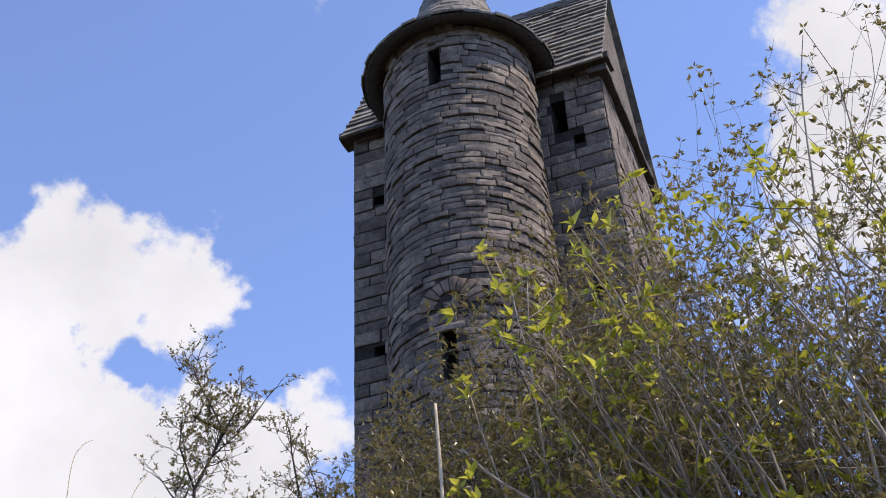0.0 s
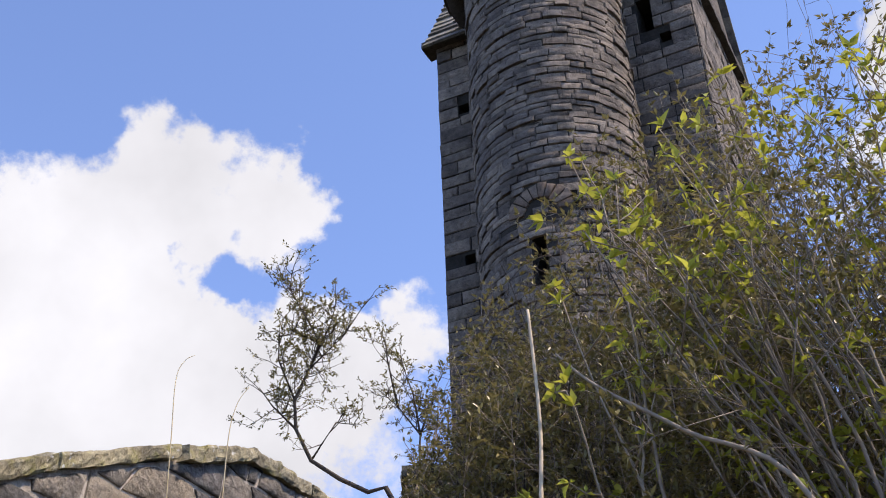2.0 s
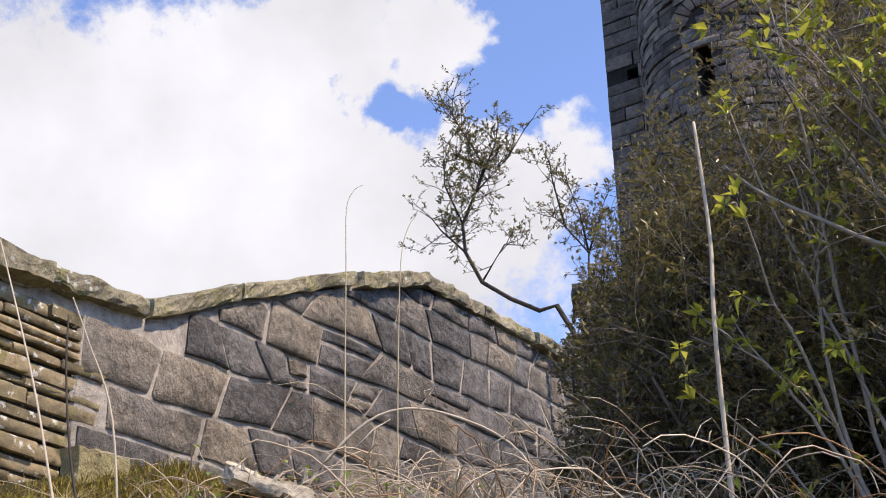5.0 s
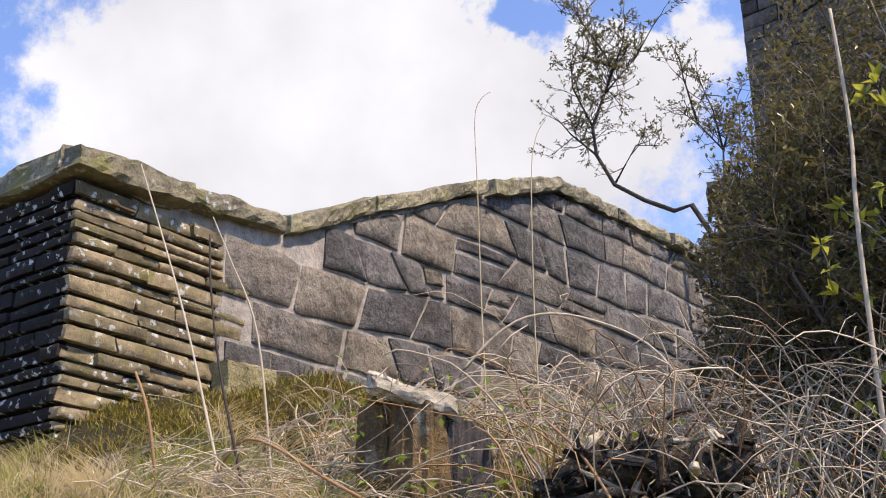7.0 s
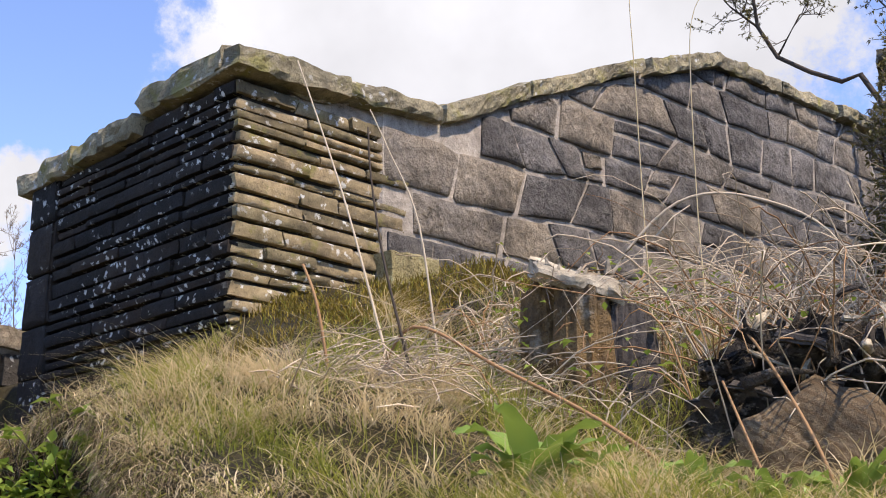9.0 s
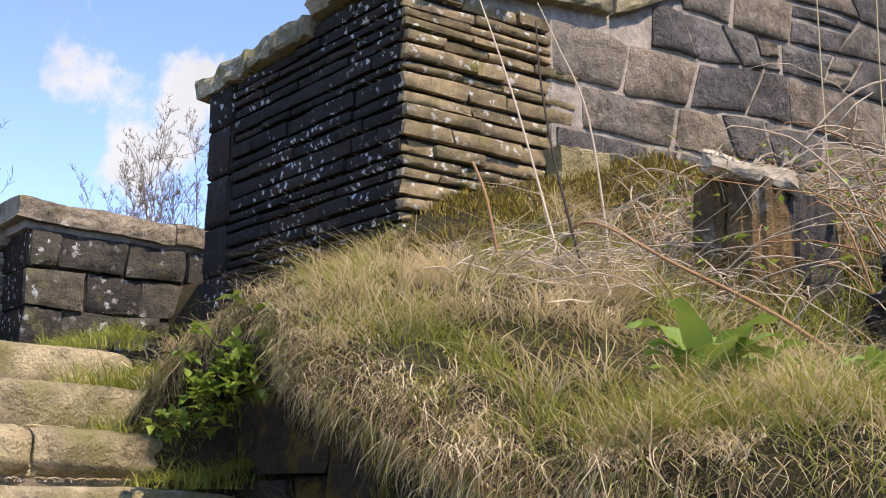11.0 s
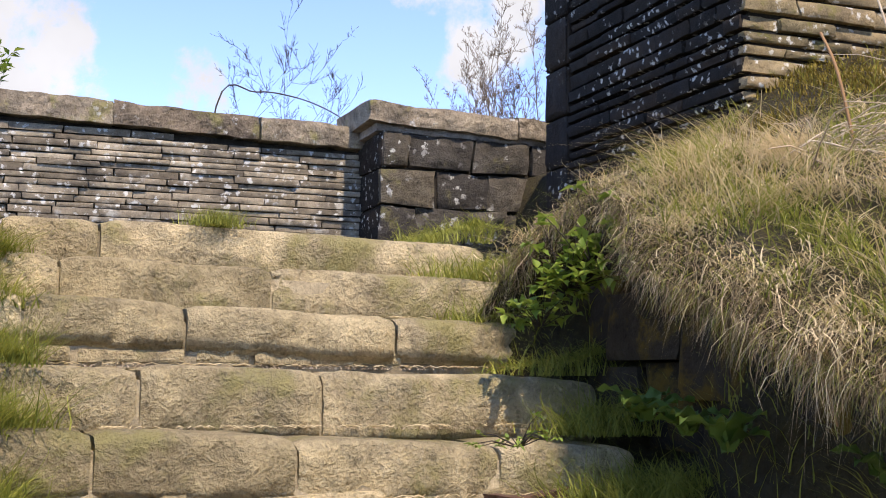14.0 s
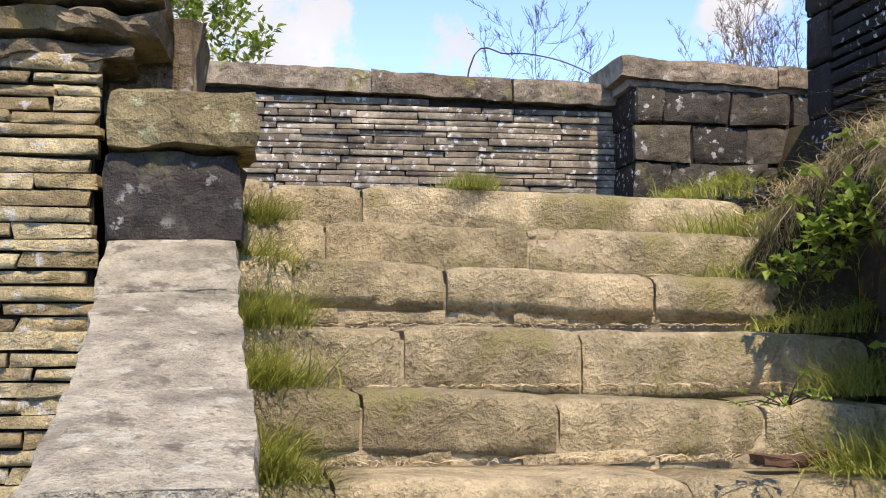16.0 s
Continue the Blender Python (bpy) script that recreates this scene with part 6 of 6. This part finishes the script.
# ---------------------------------------------------------------- stumps
def rough_lump(name, material, parent, centre, axes, seed, amp=0.14, freq=3.0, cut=None, label=""):
    bm = bmesh.new()
    bmesh.ops.create_icosphere(bm, subdivisions=4, radius=1)
    A, B, Cx = axes
    o = Vector((seed * 1.7, seed * 0.9, seed * 2.3))
    for v in bm.verts:
        d = v.co.copy()
        if cut:
            d.z = min(d.z, cut)
        k = 1 + amp * (noise.noise(d * freq + o) + 0.6 * noise.noise(d * freq * 2.7 + o) + 0.35 * noise.noise(d * freq * 7 + o))
        w = Vector((d.x * k, d.y * k, d.z if cut and d.z >= cut else d.z * k))
        v.co = A * w.x + B * w.y + Cx * w.z
    return part(name, bm, material, parent, label, True, centre)


def sawn_mat():
    """Sawn end grain with slanting saw marks, cracks and stains."""
    m = stone_mat("sawn_wood", ((0.17, 0.12, 0.068), (0.25, 0.185, 0.11), (0.36, 0.285, 0.18)), None, ((0.05, 0.035, 0.02), 0.5, 6), 0.75)
    N, L = m.node_tree.nodes, m.node_tree.links
    w = N.new("ShaderNodeTexWave")
    w.inputs["Scale"].default_value, w.inputs["Distortion"].default_value, w.inputs["Detail"].default_value = 13.0, 6.0, 4.0
    geo = N.new("ShaderNodeNewGeometry")
    turn = N.new("ShaderNodeVectorRotate")
    turn.inputs["Angle"].default_value = 0.9
    turn.inputs["Axis"].default_value = (0.2, 1.0, 0.1)
    L.new(geo.outputs["Position"], turn.inputs["Vector"])
    L.new(turn.outputs[0], w.inputs["Vector"])
    b = N["Principled BSDF"]
    old = b.inputs["Base Color"].links[0].from_socket
    L.new(blend_node(N, L, math_node(N, L, "MULTIPLY", step_node(N, L, w.outputs["Fac"], 0.5, 0.1), 0.75), old, (0.10, 0.065, 0.035)), b.inputs["Base Color"])
    return m


def build_stumps():
    r = random.Random(9)
    # tall broken stump: ribbed brown core, pale broken slab on top, dark column beside it for the hollow
    foot = grounded(22.2, 4.05)
    t = thing("tree_stump", foot, "broken grey tree stump with splintered top and dark hollow", "tree stump")
    side = Vector((math.cos(radians(22)), math.sin(radians(22)), 0))
    back = Vector((-side.y, side.x, 0))

    def ribbed(cx, cy, rad, high, seed, tilt=0.0, lean=0.0):
        """A split column of wood with deep grooves along the grain and a torn top."""
        h, n, rows = Heap(), 40, 12
        o = Vector((seed * 3.3, seed * 1.1, 0))
        for j in range(rows + 1):
            q = j / rows
            for i in range(n):
                a = 2 * math.pi * i / n
                g = noise.noise(Vector((math.cos(a) * 2.6, math.sin(a) * 2.6, q * 0.7)) + o) * 0.30 + noise.noise(Vector((math.cos(a) * 7, math.sin(a) * 7, q * 1.1)) + o) * 0.22
                rr = rad * (1.12 - 0.22 * q) * (1 + g)
                torn = noise.noise(Vector((math.cos(a) * 5, math.sin(a) * 5, 9.0)) + o) * 0.05 * q
                h.v.append(tuple(foot + side * (cx + math.cos(a) * rr + lean * q) + back * (cy + math.sin(a) * rr) + UP * ((high + torn - tilt * math.cos(a)) * q - 0.04)))
        h.f = [(j * n + i, j * n + (i + 1) % n, (j + 1) * n + (i + 1) % n, (j + 1) * n + i) for j in range(rows) for i in range(n)] + [tuple(rows * n + i for i in range(n))]
        return h
    part("trunk", ribbed(0.03, -0.03, 0.10, 0.43, 1, 0.02), M_STUMP, t, "split brown weathered trunk", False)
    part("splinter", ribbed(-0.08, 0.05, 0.075, 0.45, 2, -0.02, -0.03), M_STUMP, t, "grey split side of the stump", False)
    # solid column; the hollow's shade is only its dark colour
    part("hollow", ribbed(0.15, 0.02, 0.10, 0.39, 3, 0.05, 0.02), M_SOFFIT, t, "dark column, its colour standing for the shade in the hollow", False)
    h = Heap()
    h.add(*slab_box(foot - side * 0.13 - back * 0.12 + UP * 0.415, side * 0.27 - UP * 0.09, back * 0.2 + UP * 0.06, UP * 0.07, rough=0.034, n=16, seed=78))
    part("broken_top", h, M_DEADWOOD, t, "pale bleached broken top", False)
    for k in range(7):
        p = foot + side * r.uniform(-0.14, 0.14) + back * r.uniform(-0.08, 0.06) + UP * r.uniform(0.40, 0.46)
        h = Heap()
        tube(h, [p, p + UP * r.uniform(0.03, 0.07) + side * r.gauss(0, 0.03)], [0.016, 0.004], 5)
        part("splinter", h, M_DEADWOOD, t, "", False)
    # root plate with a sawn face
    foot = grounded(13.0, 3.3)
    t = thing("sawn_root", foot, "rotting root stock with pale sawn face and charred crown", "tree stump")
    side = Vector((math.cos(radians(13)), math.sin(radians(13)), 0))
    back = Vector((-side.y, side.x, 0))
    c0 = spot(12.0, 7.3, 3.3)
    rough_lump("crown", M_ROT, t, c0 + back * 0.36 + UP * 0.22 + side * 0.02, (side * 0.24, back * 0.2, UP * 0.12), 5, 0.62, 3.4)
    rough_lump("root_body", M_ROT, t, c0 + back * 0.36 - UP * 0.02 - side * 0.06, (side * 0.27, back * 0.22, UP * 0.2), 8, 0.5, 3.0)
    for k in range(60):
        a, q = r.uniform(-1, 1), r.random()
        p = c0 + side * (0.30 * a + 0.02) + back * (0.10 + 0.16 * r.random()) + UP * (0.13 + 0.26 * q * (1 - 0.45 * a * a) + 0.05 * a)
        d = Vector((r.gauss(0, 1), r.gauss(0, 1), r.gauss(0.3, 0.8))).normalized()
        e = d.cross(Vector((r.gauss(0, 1), r.gauss(0, 1), r.gauss(0, 1)))).normalized()
        g = d.cross(e)
        ln, wd = r.uniform(0.05, 0.13), r.uniform(0.018, 0.045)
        h = Heap()
        h.add(*slab_box(p - d * ln / 2, d * ln, e * wd, g * wd * r.uniform(0.25, 0.7), rough=0.02, n=4, seed=900 + k))
        part("root_fragment", h, (M_ROT, M_ROT, M_SOFFIT, M_ROT)[k % 4] if k % 9 else M_DEADWOOD, t, "", False)
    face = Heap()
    n = 30
    pts = []
    for j in range(5):
        for i in range(n):
            a = 2 * math.pi * i / n
            rad = (0.18 * j / 4) * (1 + 0.15 * math.sin(2 * a + 0.6) + 0.07 * math.sin(5 * a) + 0.05 * math.sin(9 * a + 1)) + 0.002
            pts.append(c0 + side * math.cos(a) * rad * 1.0 + UP * (math.sin(a) * rad * 0.98 - 0.03) + back * (0.03 + 0.006 * math.sin(3 * a + j) + (0.05 if j == 4 else 0)))
    face.add(pts, [(j * n + i, j * n + (i + 1) % n, (j + 1) * n + (i + 1) % n, (j + 1) * n + i) for j in range(4) for i in range(n)])
    part("sawn_face", face, sawn_mat(), t, "pale sawn wood face with saw marks")
    for k in range(9):
        p = c0 + side * r.uniform(-0.25, 0.3) + UP * r.uniform(0.12, 0.32) + back * r.uniform(0.05, 0.3)
        q = Vector((r.gauss(0, 1), r.gauss(0, 0.5), r.gauss(0.4, 0.7))).normalized() * r.uniform(0.08, 0.2)
        h = Heap()
        tube(h, [p, p + q * 0.5 + UP * 0.02, p + q], [0.02, 0.014, 0.004], 6)
        part("root", h, M_DEADWOOD if k % 3 == 0 else M_ROT, t)


build_stumps()


# ---------------------------------------------------------------- herbs
def rosette(name, label, foot, n, length, width, mat, seed, rise=0.7, category="plant"):
    """Broad leaves rising from one root, each a bent blade with a mid rib."""
    r = random.Random(seed)
    t = thing(name, foot, label, category)
    for k in range(n):
        a = 2 * math.pi * k / n + r.uniform(-0.4, 0.4)
        d = Vector((math.cos(a), math.sin(a), 0))
        sd = Vector((-d.y, d.x, 0))
        ln, wd, up = length * r.uniform(0.65, 1.15), width * r.uniform(0.7, 1.1), rise * r.uniform(0.6, 1.3)
        h, pts, m = Heap(), [], 8
        for i in range(m + 1):
            q = i / m
            c = foot + d * ln * q * (0.55 + 0.35 * q) + UP * ln * (up * q - 0.55 * q * q * up)
            w = wd * math.sin(math.pi * min(1, 0.06 + q * 0.94) ** 0.8) * 0.5 + 0.004 * (1 - q)
            wv = 0.012 * math.sin(q * 14 + k)
            pts += [c - sd * w + UP * (w * 0.35 + wv), c, c + sd * w + UP * (w * 0.35 - wv)]
        fs = []
        for i in range(m):
            b = i * 3
            fs += [(b, b + 1, b + 4, b + 3), (b + 1, b + 2, b + 5, b + 4)]
        h.add(pts, fs)
        part("leaf", h, mat, t, "", True, foot)
    return t


for yw, ds, n, ln, wd, sd in ((24.3, 2.92, 16, 0.24, 0.065, 3), (22.3, 3.05, 10, 0.14, 0.045, 11), (17.2, 2.95, 12, 0.17, 0.05, 4), (20.2, 2.95, 9, 0.12, 0.045, 12), (10.5, 3.0, 11, 0.17, 0.045, 6), (13.6, 2.9, 9, 0.13, 0.04, 13)):
    rosette("dock_plant", "dock plant with upright bright green leaves", grounded(yw, ds), n, ln, wd, M_DOCK, sd, 1.35)
rosette("dock_plant", "low dock plant with rounded green leaves", grounded(26.0, 2.75), 8, 0.12, 0.06, M_HERB, 5, 0.8)
for yw, ds, z, sd in ((41.2, 3.1, 1.37, 7), (39.4, 2.98, 1.34, 8), (32.4, 2.72, 1.28, 9), (43.0, 3.25, 1.40, 10)):
    rosette("broad_leaf_plant", "broad-leaved plant in the shade of the bank", polar(yw, ds, z), 8, 0.14, 0.08, M_SHADELEAF, sd, 1.1)


def herb_clump(label, seed, centre, size, n, mat=M_HERB, ln=0.045):
    r = random.Random(seed)
    t = thing("herb_clump", centre, label, "plant")
    wood, g = Heap(), Heap()
    for k in range(n):
        e = Vector((r.gauss(0, size[0]), r.gauss(0, size[0]), abs(r.gauss(0, size[1]))))
        p = centre + e
        tube(wood, [centre + e * 0.1, centre + e * 0.6 + UP * 0.01, p], [0.002, 0.0016, 0.001], 3)
        for q in range(5):
            leaf(g, p, Vector((r.gauss(0, 1), r.gauss(0, 1), r.gauss(0.2, 0.5))), UP, ln * r.uniform(0.6, 1.2), ln * 0.6)
    tagged(part("stalk", wood, M_DARKTWIG, t), "", "", "", "stuff")
    part("foliage", g, mat, t)


herb_clump("leafy green herb growing from the bank's hollow", 81, spot(46.4, 3.9, 3.62), (0.065, 0.10), 44)
herb_clump("leafy green herb growing from the bank's hollow", 82, spot(47.6, 2.4, 3.75), (0.05, 0.06), 24)
herb_clump("leafy green herb growing from the bank's hollow", 83, spot(45.2, 4.6, 3.6), (0.06, 0.09), 32)
herb_clump("small herb on the steps' edge", 84, spot(48.6, -3.0, 2.95), (0.05, 0.03), 16, M_HERB, 0.02)


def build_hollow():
    """Mossy stones of an old low wall under the overhanging turf, the hollow's shade put into their colour."""
    w = thing("old_retaining_wall", at(3.0, 1.72, 1.0), "mossy stones of a low wall, coloured dark for the shade under overhanging turf", "wall", "", "structure")
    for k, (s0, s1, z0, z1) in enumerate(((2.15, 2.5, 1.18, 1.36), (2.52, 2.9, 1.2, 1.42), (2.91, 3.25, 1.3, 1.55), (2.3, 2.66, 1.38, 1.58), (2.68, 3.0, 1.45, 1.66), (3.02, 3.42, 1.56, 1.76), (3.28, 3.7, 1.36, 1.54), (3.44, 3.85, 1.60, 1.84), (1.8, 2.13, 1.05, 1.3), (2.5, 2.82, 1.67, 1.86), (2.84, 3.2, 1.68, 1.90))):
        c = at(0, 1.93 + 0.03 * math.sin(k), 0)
        stone("mossy_stone", w, M_MOSSY_SHADE, c, D2, UP, -D1, s0, s1, z0, z1, rng.uniform(0.03, 0.07), edge=0.03, rough=0.014, back=0.2)


build_hollow()

# curled dead leaf, strip of bark, moss and twigs
def build_small():
    r = random.Random(4)
    p = spot(27.2, 1.8, 2.75)
    h, pts = Heap(), []
    m = 9
    for i in range(m + 1):
        q = i / m
        c = p + UP * (0.09 - 0.2 * q) + Vector((0.02 * math.sin(7 * q), 0, 0))
        for k in (-1, 0, 1):
            w = 0.035 * math.sin(math.pi * (0.08 + 0.9 * q)) * k
            pts.append(c + Vector((w + r.uniform(-0.006, 0.006), -0.02 * abs(k) + r.uniform(-0.008, 0.008), r.uniform(-0.005, 0.005))))
    fs = []
    for i in range(m):
        b = i * 3
        fs += [(b, b + 1, b + 4, b + 3), (b + 1, b + 2, b + 5, b + 4)]
    h.add(pts, fs)
    tagged(part("dead_leaf", h, M_BROWNLEAF, None, "", True, p), "curled brown dead dock leaf", "leaf")
    q = at(2.93, 1.30, 1.185)
    h = Heap()
    h.add(*slab_box(q, D1 * 0.20 + D2 * 0.02, D2 * 0.06, UP * 0.026, rough=0.022, n=8, seed=12))
    tagged(part("bark_strip", h, bark_mat("red_bark", ((0.06, 0.032, 0.022), (0.15, 0.085, 0.058)), 60), None, "", False, q), "strip of reddish bark lying on a step", "bark")
    g = Heap()
    for k in range(500):
        s_, l_ = 2.78 + 0.332 * r.randint(-1, 5) + r.uniform(-0.05, 0.0), r.uniform(0.2, 1.65)
        k_ = round((s_ - 2.78 + 0.05) / 0.332) - 1
        z = 1.185 + 0.172 * k_ + 0.008
        a, ln = r.uniform(0, 3.14), r.uniform(0.02, 0.08)
        c = at(s_, l_, z)
        e = Vector((math.cos(a), math.sin(a), 0)) * ln
        tube(g, [c, c + e * 0.5 + UP * 0.006, c + e], [0.0016, 0.0014, 0.001], 3)
    tagged(part("straw_litter", g, M_STRAW), "straw and twig litter on the treads", "litter", "", "stuff")


build_small()
